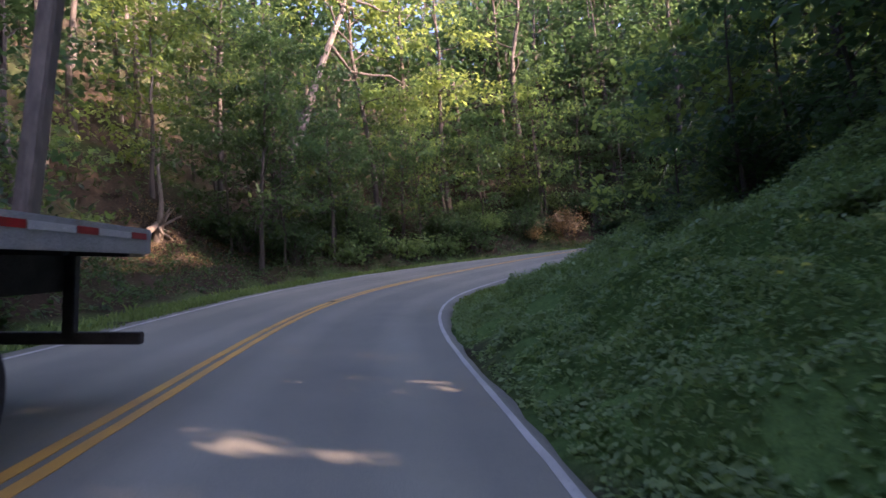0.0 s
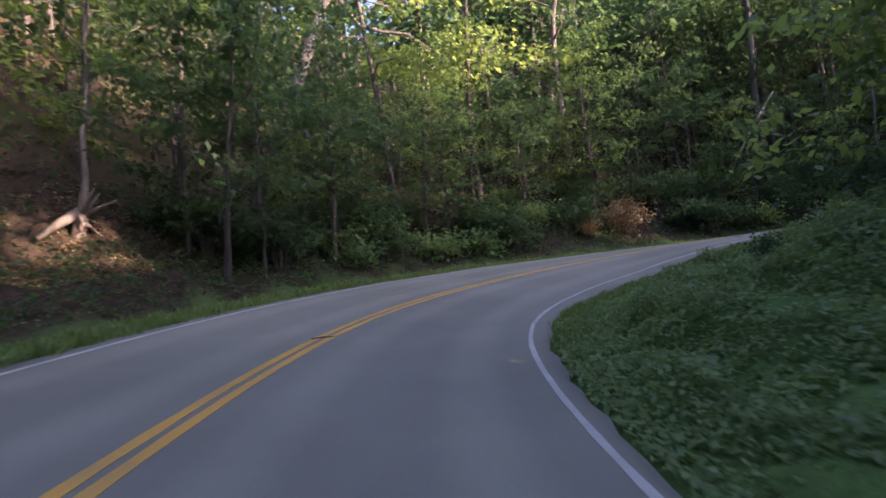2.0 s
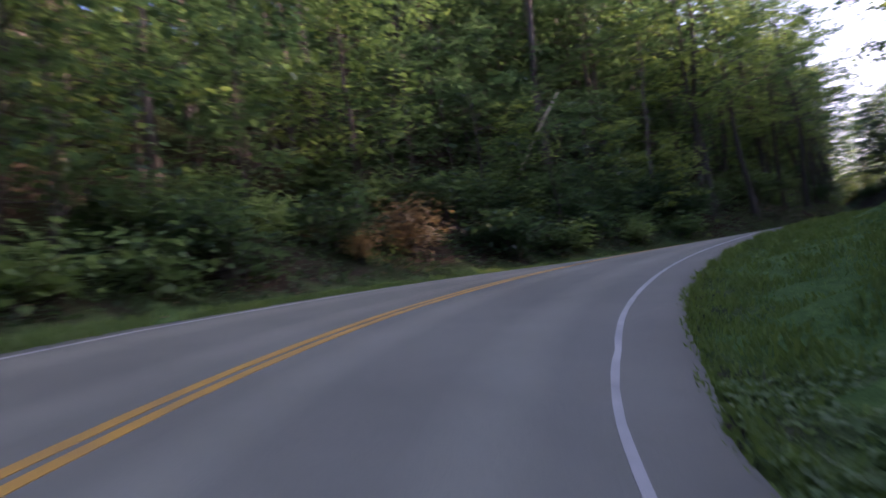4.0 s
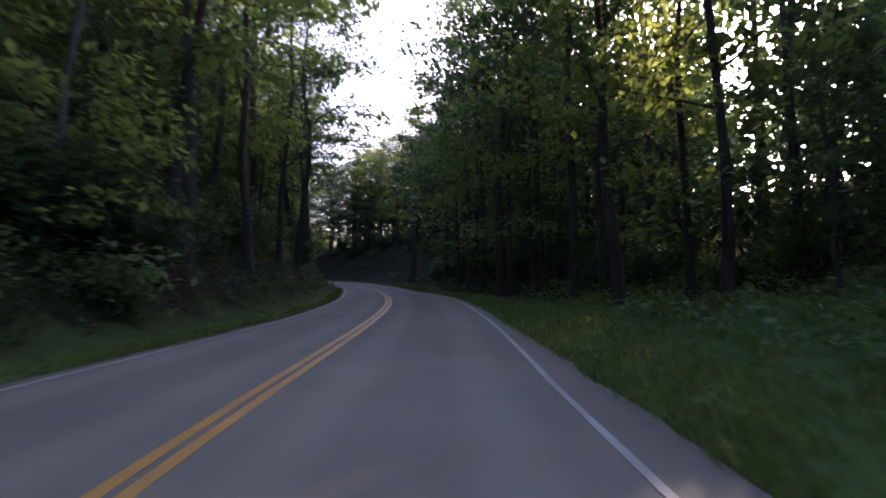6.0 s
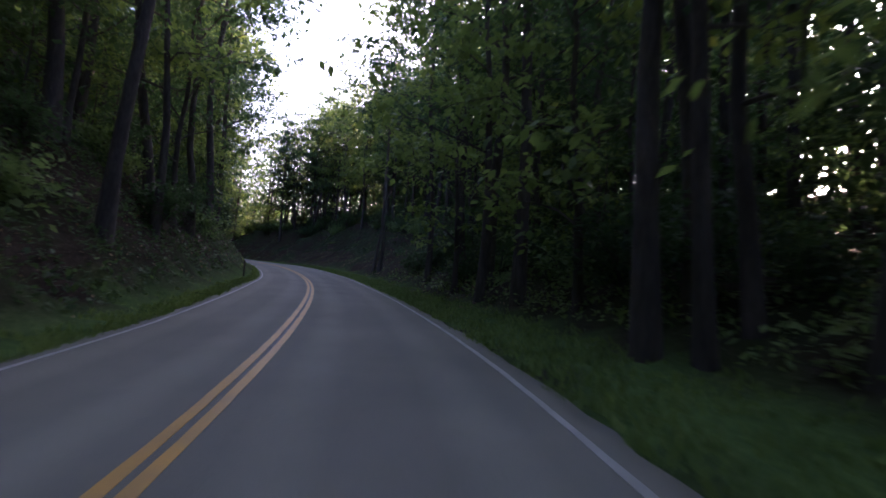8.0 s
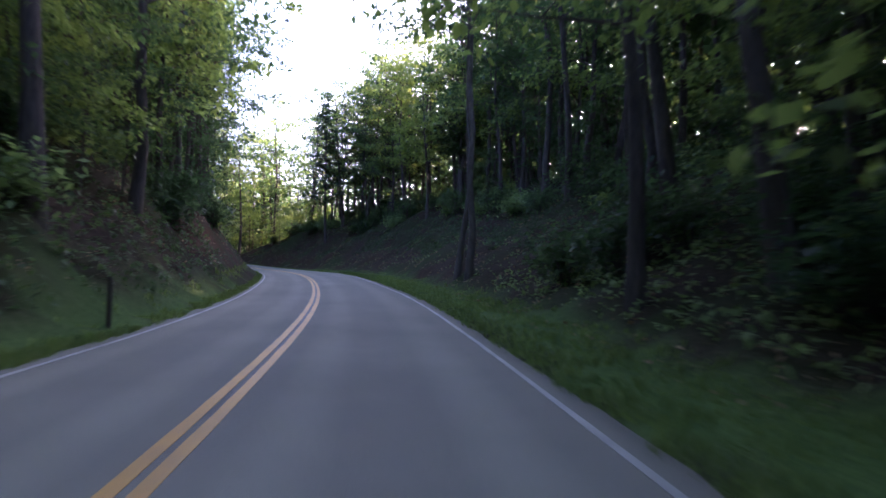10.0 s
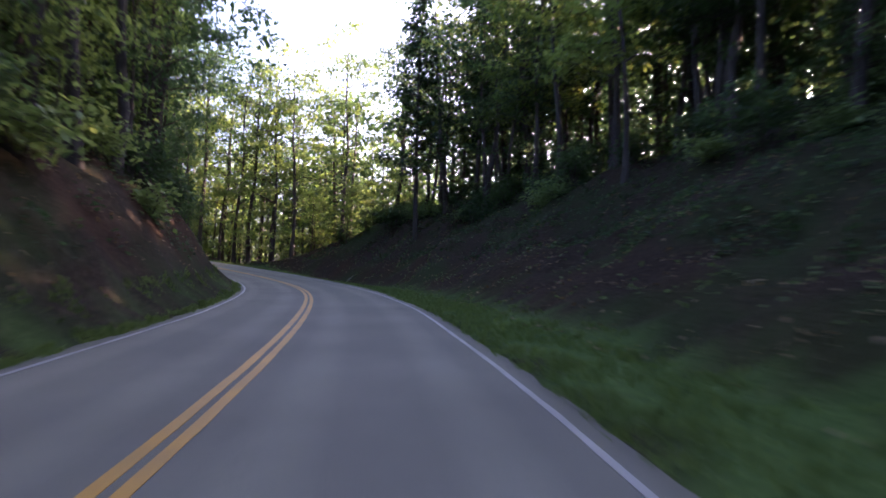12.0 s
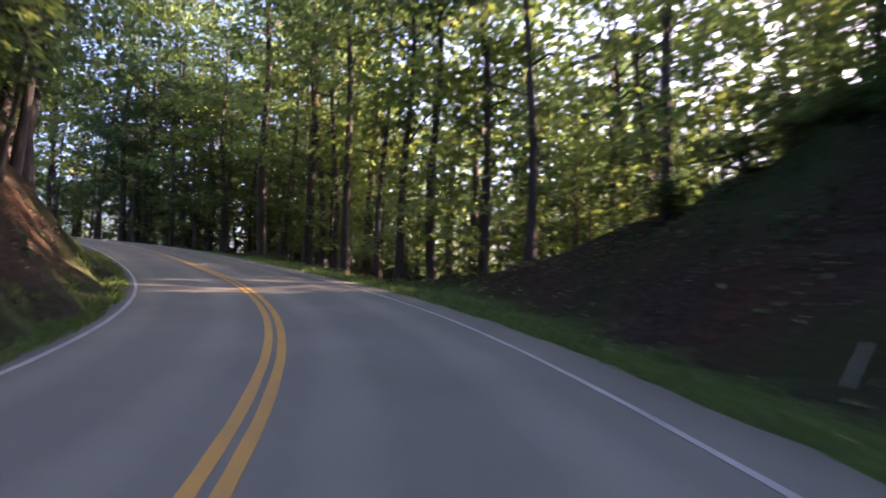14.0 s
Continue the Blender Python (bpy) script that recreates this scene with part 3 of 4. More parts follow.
# trees that stand out by themselves
for kind, which, s, lat, turn, size in (
        ("middle", 0, 25.2, -6.0, 10, 0.75), ("middle", 2, 23.5, -7.4, 140, 0.85), ("low", 1, 13.5, -6.4, 0, 0.8), ("low", 0, 26.5, -6.8, 70, 1.0),
        ("middle", 1, 30.0, -8.0, 200, 0.9), ("low", 2, 34.0, -7.0, 20, 1.0), ("middle", 0, 38.0, -8.0, 300, 0.8),
        ("tall", 2, 56.5, 8.8, 15, 0.9), ("tall", 0, 58.5, 6.9, 50, 0.8), ("tall", 2, 60.6, 7.2, 210, 0.9), ("tall", 3, 62.9, 6.8, 110, 0.82), ("tall", 0, 67.5, 6.7, 160, 0.85), ("tall", 3, 70.3, 5.6, 60, 0.95), ("tall", 2, 69.3, 5.9, 250, 0.9), ("tall", 1, 72.0, 7.6, 20, 0.9),
        ("tall", 3, 79.0, 6.4, 260, 1.05), ("tall", 1, 85.0, 7.2, 200, 1.0), ("tall", 0, 92.0, 8.2, 30, 1.1),
        
        ("tall", 1, 96.5, -5.6, 80, 0.95), ("tall", 0, 104.0, -6.0, 210, 0.95), ("tall", 2, 113.0, -6.4, 310, 1.0), ("tall", 1, 122.0, -6.6, 45, 0.95), ("tall", 0, 131.0, -6.3, 95, 1.0),
        ("middle", 1, 24.2, -14.5, 90, 0.9), ("tall", 0, 11.5, -9.4, 20, 0.8), ("tall", 3, 14.2, -10.6, 70, 0.85), ("tall", 0, 16.3, -9.6, 200, 0.7), ("tall", 1, 17.6, -12.6, 140, 0.8), ("tall", 3, 19.8, -14.4, 300, 0.8), ("tall", 0, 13.0, -13.6, 10, 0.85), ("tall", 1, 9.4, -11.5, 250, 0.8), ("tall", 3, 21.6, -16.8, 110, 0.85),
        ("middle", 2, 170.0, -5.9, 25, 1.1), ("tall", 0, 175.0, -5.7, 60, 1.0), ("middle", 0, 180.0, -5.7, 190, 1.15), ("tall", 1, 185.0, -5.8, 280, 1.0),
        ("tall", 2, 194.0, 7.5, 10, 1.1), ("tall", 1, 199.0, 8.0, 100, 1.1), ("middle", 1, 191.0, 6.8, 40, 1.15), ("middle", 2, 197.0, 7.0, 170, 1.15), ("middle", 1, 204.0, 7.2, 290, 1.2),
        ("tall", 2, 94.5, 6.8, 10, 1.1), ("middle", 2, 88.0, -5.8, 130, 1.0),
        ("middle", 1, 58.0, 8.6, 20, 1.2), ("middle", 1, 63.5, 8.2, 200, 1.15), ("middle", 2, 70.0, 7.2, 120, 1.15), ("middle", 1, 75.5, 6.8, 300, 1.25), ("tall", 2, 82.0, 6.0, 45, 1.0),
        ("middle", 1, 88.0, 6.6, 10, 1.25), ("middle", 0, 91.0, 11.5, 100, 1.3), ("middle", 1, 95.0, 13.5, 260, 1.2),
        ("tall", 2, 60.0, -5.8, 0, 0.95), ("tall", 0, 66.0, -5.6, 90, 0.95), ("tall", 2, 73.0, -5.7, 180, 1.0), ("tall", 1, 79.0, -5.5, 270, 0.9), ("tall", 2, 84.5, -5.7, 30, 0.95), ("tall", 0, 91.0, -5.7, 120, 0.9),
        ("tall", 1, 98.0, 10.0, 33, 1.0), ("tall", 0, 102.5, 12.2, 140, 1.0), ("tall", 3, 112.0, 13.8, 250, 1.0), ("tall", 1, 117.0, 15.0, 300, 1.0),
        ("middle", 2, 126.0, -6.9, 15, 1.1), ("tall", 0, 136.0, -6.8, 200, 1.0), ("middle", 0, 140.5, -6.9, 80, 1.1), ("tall", 3, 145.5, -7.0, 130, 0.95), ("middle", 2, 117.5, -7.0, 330, 1.0),
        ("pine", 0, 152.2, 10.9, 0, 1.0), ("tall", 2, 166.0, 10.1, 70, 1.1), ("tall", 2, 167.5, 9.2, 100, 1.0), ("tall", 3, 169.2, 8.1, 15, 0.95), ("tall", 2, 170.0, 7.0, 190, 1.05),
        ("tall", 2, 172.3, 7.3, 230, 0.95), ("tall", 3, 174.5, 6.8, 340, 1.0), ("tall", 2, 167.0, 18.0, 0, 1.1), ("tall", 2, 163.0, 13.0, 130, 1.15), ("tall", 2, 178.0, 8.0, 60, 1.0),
        ("tall", 1, 158.0, -6.3, 70, 0.95), ("middle", 2, 160.5, -7.4, 250, 1.3), ("tall", 0, 163.5, -6.6, 190, 1.0), ("middle", 2, 168.5, -7.2, 20, 1.3), ("low", 0, 151.0, -5.7, 0, 0.9), ("middle", 0, 153.0, -6.4, 30, 0.9), ("middle", 2, 157.0, -6.6, 80, 0.95), ("tall", 0, 155.0, -8.0, 10, 0.95), ("middle", 0, 161.0, -6.5, 160, 0.9),
        ("middle", 2, 166.0, -6.8, 220, 0.9), ("tall", 1, 164.0, -9.0, 300, 0.9), ("middle", 0, 172.0, -6.8, 10, 0.9), ("middle", 2, 178.0, -7.0, 50, 1.0)):
    plant_by_road(kind, which, s, lat, turn, size)

# hillside beyond the outer side of the first bend
scatter("tall", 26, 12, 62, -27, -9, 3.4, 1)
scatter("middle", 26, 12, 55, -22, -8.0, 2.8, 2, (0.8, 1.1))
scatter("low", 30, 9, 55, -12, -5.5, 2.0, 3)
scatter("shrub", 74, 8, 58, -9.5, -5.0, 0.95, 4)
scatter("tall", 18, -20, 16, -26, -9, 3.2, 5)
scatter("middle", 18, -12, 16, -22, -8.5, 2.6, 51, (0.7, 1.0))
scatter("shrub", 20, -6, 18, -20, -9, 1.8, 52)
scatter("low", 8, -6, 12, -12, -6.4, 2.2, 6)
scatter("shrub", 16, -6, 10, -9, -5.4, 1.2, 61)
# inner side of the first bend
# next three: tall trees beside and behind the start, mostly unseen, added as shade
scatter("tall", 22, -34, 8, 8, 15, 2.5, 72)
scatter("tall", 10, -34, -2, -13, -6.5, 2.8, 73)
scatter("tall", 14, -34, 6, 11, 30, 3.4, 71)
scatter("tall", 14, 6, 45, 14, 26, 3.6, 7)
scatter("middle", 10, -5, 30, 11, 20, 3.0, 8, (0.6, 0.9))
scatter("shrub", 14, -5, 34, 10, 15, 1.8, 81)
scatter("low", 18, 0, 32, 9.5, 16, 1.7, 82, (0.9, 1.2))
scatter("shrub", 16, 0, 26, 7.2, 10, 1.3, 83, (0.35, 0.6), picks=(1, 1, 0))
# woods along the straight part
scatter("tall", 24, 45, 98, -20, -6.4, 3.2, 9)
scatter("middle", 16, 45, 98, -15, -8.4, 2.8, 10, (0.8, 1.05))
scatter("low", 10, 48, 104, -10, -6.5, 2.0, 11)
# extra pale-leaved picks here stand in for light on the foliage
scatter("tall", 8, 48, 98, 9, 15, 3.0, 121, picks=(0, 2, 2, 3))
scatter("tall", 16, 48, 98, 12, 26, 3.0, 12, picks=(2, 2, 3))
scatter("middle", 9, 50, 95, 9, 22, 3.2, 13, (0.7, 1.0))
scatter("low", 22, 50, 98, 8, 20, 2.4, 14, (0.6, 0.95))
scatter("shrub", 36, 48, 100, 7.4, 14, 1.4, 15)
scatter("shrub", 30, 50, 112, -9, -5.6, 1.2, 16)
# the cutting and the ridge over it
scatter("tall", 18, 98, 150, -20, -7, 3.2, 17)
scatter("middle", 24, 98, 150, -13, -6.8, 2.8, 18, (0.8, 1.1))
scatter("tall", 12, 108, 150, -11, -6.6, 2.6, 172, picks=(0, 2))
scatter("low", 14, 98, 150, -9, -6.2, 2.4, 182, (0.7, 1.0))
scatter("shrub", 30, 108, 165, -9, -5.3, 1.3, 183)
scatter("tall", 13, 120, 158, 15.5, 19, 2.8, 191, picks=(0, 2))
scatter("tall", 26, 96, 160, 14.5, 19, 2.4, 192, picks=(0, 2))
scatter("tall", 26, 94, 158, 17, 27, 2.9, 19, picks=(0, 1, 3))
scatter("middle", 34, 98, 160, 15.5, 26, 2.6, 20, (0.7, 1.0), picks=(0, 2))
scatter("low", 24, 98, 160, 15, 21, 2.2, 201, (0.6, 1.0))
scatter("shrub", 30, 95, 134, 13, 18, 1.5, 21)
scatter("shrub", 34, 134, 164, 13, 19, 1.2, 211)
scatter("pine", 7, 130, 160, 15, 24, 4.0, 22)
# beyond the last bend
# pale-leaved picks put the sunlight beyond the bend into the leaf colour
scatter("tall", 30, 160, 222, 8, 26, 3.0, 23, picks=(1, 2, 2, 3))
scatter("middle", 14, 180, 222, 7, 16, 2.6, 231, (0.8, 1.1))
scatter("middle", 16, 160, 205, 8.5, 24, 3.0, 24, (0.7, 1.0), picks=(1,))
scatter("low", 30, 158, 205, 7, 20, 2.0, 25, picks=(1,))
scatter("tall", 11, 156, 182, -12, -6.8, 2.4, 262, picks=(0, 1))
scatter("tall", 22, 148, 212, -22, -6.4, 3.0, 26)
scatter("tall", 16, 164, 208, -12.4, -6.2, 2.2, 263)
scatter("tall", 8, 172, 222, 6.8, 12, 2.4, 264, picks=(1, 2, 2))
scatter("middle", 20, 148, 205, -16, -6.2, 2.6, 27)
scatter("low", 14, 148, 195, -9, -5.6, 2.2, 28)
scatter("tall", 14, 178, 216, -14, 14, 3.0, 265, (1.1, 1.3), clear=6)


def fan(r, v, f, sectors):
    """Woods past the end of the road, from the last bend outwards."""
    out = []
    eye, ahead = road_point(149, 1), math.atan2(-0.62, 0.78)
    for a0, a1, d0, d1, count in sectors:
        for _ in range(count):
            a, d = ahead - math.radians(r.uniform(a0, a1)), r.uniform(d0, d1)
            x, y = eye.x + math.cos(a) * d, eye.y + math.sin(a) * d
            _, lat = nearest(np.array([x]), np.array([y]))
            if abs(lat[0]) < 13:
                continue
            z, h = float(land([x], [y])[0]), r.uniform(16, 25)
            tube(v, f, [Vector((x, y, z - 0.5)), Vector((x + r.normal(0, 0.4), y + r.normal(0, 0.4), z + h * 0.9))], [0.2, 0.05], 5)
            zz, b, k = r.uniform(0.08, 1.0, 26), r.uniform(0, 2 * np.pi, 26), np.sqrt(r.uniform(0, 1, 26)) * r.uniform(2.5, 4.2)
            out.append(np.stack([x + np.cos(b) * k, y + np.sin(b) * k, z + zz * h], 1))
    return out


def far_woods(name, regions, seed, label):
    """The woods further off, on the hillsides all round: one mass of trunks and sprays of leaves."""
    r = np.random.RandomState(seed)
    v, f, cs = [], [], []
    for s0, s1, lat0, lat1, count in regions:
        tall = (12, 18) if (s0, lat0) == (40, 17) else (15, 24)     # lower woods inside the first bend
        for _ in range(count):
            p = road_point(r.uniform(s0, s1), r.uniform(lat0, lat1))
            _, lat = nearest(np.array([p.x]), np.array([p.y]))
            if abs(lat[0]) < 15 or shades_glade(p.x, p.y, p.z + 20, 0.3):
                continue
            z = float(land([p.x], [p.y])[0])
            h, rad = r.uniform(*tall), r.uniform(3, 4.8)
            tube(v, f, [Vector((p.x, p.y, z - 0.5)), Vector((p.x + r.normal(0, 0.4), p.y + r.normal(0, 0.4), z + h * 0.9))], [0.2, 0.05], 5)
            m = 26
            zz = r.uniform(0.12, 1.0, m)
            a, k = r.uniform(0, 2 * np.pi, m), np.sqrt(r.uniform(0, 1, m)) * rad * np.sin(np.pi * np.clip(zz * 0.85 + 0.08, 0, 1)) ** 0.6
            cs.append(np.stack([p.x + np.cos(a) * k, p.y + np.sin(a) * k, z + zz * h], 1))
    left, ahead = fan(r, v, f, FAN[:2]), fan(r, v, f, FAN[2:])
    cs = cs + left
    near = []
    for x, y, h, rad, low in BACK:
        z = float(land([x], [y])[0])
        q = Vector((x, y, z))
        tube(v, f, [q - Vector((0, 0, 0.4)), q + Vector((r.normal(0, 0.2), r.normal(0, 0.2), h * 0.5)), q + Vector((r.normal(0, 0.4), r.normal(0, 0.4), h * 0.92))], [0.2, 0.14, 0.03], 7)
        m = 34
        zz = low + (1 - low) * r.uniform(0, 1, m)
        a, k = r.uniform(0, 2 * np.pi, m), np.sqrt(r.uniform(0.05, 1, m)) * rad * np.sin(np.pi * np.clip((zz - low) / (1 - low) * 0.8 + 0.15, 0, 1)) ** 0.6
        for i in range(0, m, 3):
            tube(v, f, [Vector((x, y, z + zz[i] * h * 0.85)), Vector((x + np.cos(a[i]) * k[i], y + np.sin(a[i]) * k[i], z + zz[i] * h))], [0.05, 0.012], 3)
        near.append(np.stack([x + np.cos(a) * k, y + np.sin(a) * k, z + zz * h], 1))
    wood = tagged(new(name, mesh_of(name, v, f, BARK, True)), label, "woods", kind="stuff")
    part_of("leaf_mass", quads("leaf_mass", leaf_quads(r, open_to_sun(np.concatenate(near)), 0.7, 18, 0.54, 0.3, 0.42), LEAF), wood)
    part_of("crown_mass", quads("crown_mass", leaf_quads(r, open_to_sun(np.concatenate(cs)), 0.88, 9, 0.82, 0.3, 0.5), LEAF), wood)
    # light falling on the crowns ahead is put into the paler leaf colour
    part_of("crown_mass", quads("crown_mass", leaf_quads(r, np.concatenate(ahead), 0.88, 12, 0.7, 0.3, 0.5), LEAF_LIGHT), wood, "yellow-green leaves with sunlight put into their colour")


FAN = [(-60, -12, 30, 70, 230), (-60, -10, 24, 46, 130), (-18, 34, 42, 90, 100)]      # beyond the last bend: from and to bearing, near and far, how many


# regions (-34, 30) and (112, 150) added, mostly unseen, to block the sun
far_woods("far_woods", [(-30, 70, -75, -22, 270), (60, 160, -50, -17, 190), (150, 225, -60, -18, 90), (10, 60, 24, 60, 30), (-34, 30, 17, 60, 95), (40, 100, 17, 50, 125), (100, 158, 22, 52, 150), (150, 225, 24, 70, 115), (152, 186, 18, 44, 45), (112, 150, 28, 52, 24), (215, 229, -50, 50, 70)], 90, "dense green forest on the hillsides")


def thicket(name, regions, seed, label):
    """Low leafy growth between the trunks, further in than the eye gets: one mass of sprays."""
    r = np.random.RandomState(seed)
    cs = []
    for s0, s1, lat0, lat1, high, count in regions:
        s, lat = r.uniform(s0, s1, count), r.uniform(lat0, lat1, count)
        x, y, th = (np.interp(s, S, a) for a in (RX, RY, TH))
        px, py = x + np.cos(th) * lat, y - np.sin(th) * lat
        _, true_lat = nearest(px, py)
        z = land(px, py) + 0.15 + high * r.uniform(0, 1, count) ** 1.4
        keep = np.abs(true_lat) > min(abs(lat0), abs(lat1))
        cs.append(np.stack([px, py, z], 1)[keep])
    tagged(new(name, quads(name, leaf_quads(r, open_to_sun(np.concatenate(cs)), 0.75, 16, 0.36, 0.3, 0.5), LEAF)), label, "undergrowth", kind="stuff")


thicket("understorey", [(46, 100, 13, 28, 6.5, 900), (100, 162, 18.5, 28, 2.4, 300), (45, 112, -24, -9, 6.0, 800), (112, 170, -18, -7.5, 7.0, 600), (-20, 46, -30, -11, 5.0, 700), (-30, 46, 13, 26, 4.0, 350), (168, 222, 10, 26, 3.0, 200)],
        91, "dense green understorey between the trunks")


# ---------------------------------------------------------------- ground cover
def blades(name, s0, s1, side, width0, width1, per_m2, tall, seed, mat, label, thin=-0.7):
    """Grass along the road's edge: one thing, many bent blades."""
    r = np.random.RandomState(seed)
    n = int((s1 - s0) * (width1 - width0) * per_m2)
    s = r.uniform(s0, s1, n)
    e = width0 - 0.1 + (width1 - width0) * r.uniform(0, 1, n) ** 1.3
    lat = side * (np.where(side > 0, right_line(s) + shoulder(s) + 0.02, -left_line(s) + 0.28) + e)
    x, y, th = (np.interp(s, S, a) for a in (RX, RY, TH))
    px, py = x + np.cos(th) * lat, y - np.sin(th) * lat
    keep = lumps(px, py, 2.2, seed) > thin + 0.9 * np.clip(0.25 - e, 0, 1)
    px, py = px[keep], py[keep]
    z = land(px, py) - 0.01
    n = len(px)
    h = tall * r.uniform(0.45, 1.2, n) * (1 + 0.35 * lumps(px, py, 1.3, seed + 1))
    a, b = r.uniform(0, 2 * np.pi, n), r.uniform(0, 2 * np.pi, n)
    w = r.uniform(0.008, 0.02, n) + 0.03 * h
    side_ = np.stack([np.cos(a) * w, np.sin(a) * w, np.zeros(n)], 1)
    p = np.stack([px, py, z], 1)
    bend = np.stack([np.cos(b) * h * 0.45, np.sin(b) * h * 0.45, h], 1) * r.uniform(0.7, 1.1, n)[:, None]
    mid = p + bend * np.array([0.3, 0.3, 0.6])
    c = np.stack([p - side_, p + side_, mid + side_ * 0.8, p + bend], 1)
    tagged(new(name, quads(name, c, mat)), label, "grass", kind="stuff")


def cover(name, s0, s1, lat0, lat1, per_m2, size, lift, seed, mat, label, thin=-9.0, category="ground cover"):
    """Low leaves over the ground of a stretch beside the road."""
    r = np.random.RandomState(seed)
    n = int((s1 - s0) * abs(lat1 - lat0) * per_m2)
    s, lat = r.uniform(s0, s1, n), r.uniform(lat0, lat1, n)
    x, y, th = (np.interp(s, S, a) for a in (RX, RY, TH))
    px, py = x + np.cos(th) * lat, y - np.sin(th) * lat
    _, true_lat = nearest(px, py)
    keep = (lumps(px, py, 3.0, seed) > thin) & (np.abs(true_lat) > np.where(lat > 0, right_line(s) + shoulder(s) + 0.08, 3.35))
    px, py = px[keep], py[keep]
    mound = np.clip(0.7 + 0.6 * lumps(px, py, 1.4, seed + 2), 0.25, 1.7)
    near_s, near_lat = nearest(px, py)
    edge = np.abs(near_lat) - np.where(near_lat > 0, right_line(near_s) + shoulder(near_s), 3.2)
    z = land(px, py) + 0.02 + r.uniform(0, 1, len(px)) ** 0.7 * lift * mound * np.clip(edge / 1.8, 0.15, 1)
    p = np.stack([px, py, z], 1)
    tagged(new(name, quads(name, leaf_quads(r, p, 0.02, 1, size, 0.25), mat)), label, category, kind="stuff")


blades("verge_grass", -8, 180, -1, 0.0, 1.2, 320, 0.15, 41, GRASS, "strip of short green grass beside the asphalt")
blades("verge_grass", 16, 62, 1, 0.0, 7.5, 200, 0.12, 42, GRASS, "rough green grass on the inside of the bend", -1.6)
blades("verge_grass", 62, 180, 1, 0.0, 2.8, 140, 0.13, 43, GRASS, "strip of short green grass beside the asphalt")
cover("vines", -4, 28, 3.3, 10.5, 620, 0.075, 0.32, 44, VINE, "green creeping vines and weeds over the bank", category="vines")
cover("undergrowth", -6, 34, 9, 15, 40, 0.16, 0.5, 50, LEAF, "low green weeds and ferns under the trees")
cover("undergrowth", -6, 60, -9, -4.5, 100, 0.13, 0.45, 54, LEAF, "low green weeds and ferns under the trees", -1.2)
cover("undergrowth", -6, 60, -14, -8, 40, 0.16, 0.5, 45, LEAF, "low green weeds and ferns under the trees", -0.45)
cover("undergrowth", 60, 112, -9, -4.0, 60, 0.16, 0.5, 46, LEAF, "low green weeds on the roadside bank", -0.6)
cover("undergrowth", 112, 165, -9, -4.2, 40, 0.14, 0.3, 53, LEAF, "scattered green weeds on the earth bank", 0.35)
cover("undergrowth", 45, 104, 6.2, 15, 44, 0.16, 0.4, 47, VINE, "low green weeds and ferns under the trees", -0.6)
cover("undergrowth", 104, 164, 9, 20, 60, 0.15, 0.35, 56, LEAF, "low green weeds on the upper slope", -0.25)
cover("undergrowth", 104, 166, 6.5, 18, 12, 0.13, 0.2, 55, VINE, "scattered green weeds on the earth slope", 0.1)
cover("leaf_litter", -6, 170, -12, -3.9, 12, 0.09, 0.02, 48, DRY_LEAF, "fallen dry brown leaves on the bank", -0.2, "leaves")
cover("leaf_litter", 13, 23, -11.5, -6.8, 260, 0.09, 0.12, 57, DRY_LEAF, "dry tan leaves and grass on the earth bank", -0.6, "leaves")
cover("leaf_litter", 80, 170, 4.8, 14, 16, 0.11, 0.02, 49, DRY_LEAF, "fallen dry brown leaves on the slope", -0.2, "leaves")


# ---------------------------------------------------------------- single things by the road
def rod(pts, radii, sides=7):
    v, f = [], []
    tube(v, f, [Vector(p) for p in pts], radii, sides)
    f.append(tuple(reversed(range(sides))))
    return v, f


def ground_at(x, y):
    return Vector((x, y, float(land([x], [y])[0])))


def build_leaning_tree():
    """The big pale tree that leans out of the hillside, one long crooked limb to the side."""
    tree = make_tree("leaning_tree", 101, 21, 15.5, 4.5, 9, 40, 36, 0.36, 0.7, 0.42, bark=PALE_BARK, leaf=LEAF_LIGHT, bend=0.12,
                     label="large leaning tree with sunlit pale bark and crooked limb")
    for pts, thick in (([(0.1, 0, 13.0), (0.9, -0.4, 12.9), (1.9, -1.0, 12.7), (2.9, -1.9, 13.4), (4.0, -2.8, 14.4), (5.0, -3.8, 14.5), (6.3, -4.8, 15.1), (7.6, -5.6, 14.9)], 0.12),
                       ([(0.1, 0, 14.2), (0.8, -0.6, 14.1), (1.5, -1.2, 13.9), (2.4, -1.8, 14.6), (3.2, -2.6, 14.9)], 0.075),
                       ([(0.1, 0, 14.4), (-0.5, 0.5, 15.2), (-1.4, 1.3, 15.6), (-2.4, 2.2, 15.3)], 0.07)):
        n = len(pts)
        part_of("limb", mesh_of("limb", *rod(pts, [thick * (1 - 0.85 * k / (n - 1)) for k in range(n)]), BARK, True), tree, "dark crooked side limb")
    p = ground_at(28.6, 8.8)
    way = Vector((1.6, -1.5, 5.3)).normalized()
    tree.matrix_basis = Matrix.Translation(p - Vector((0, 0, 0.2))) @ Vector((0, 0, 1)).rotation_difference(way).to_matrix().to_4x4()


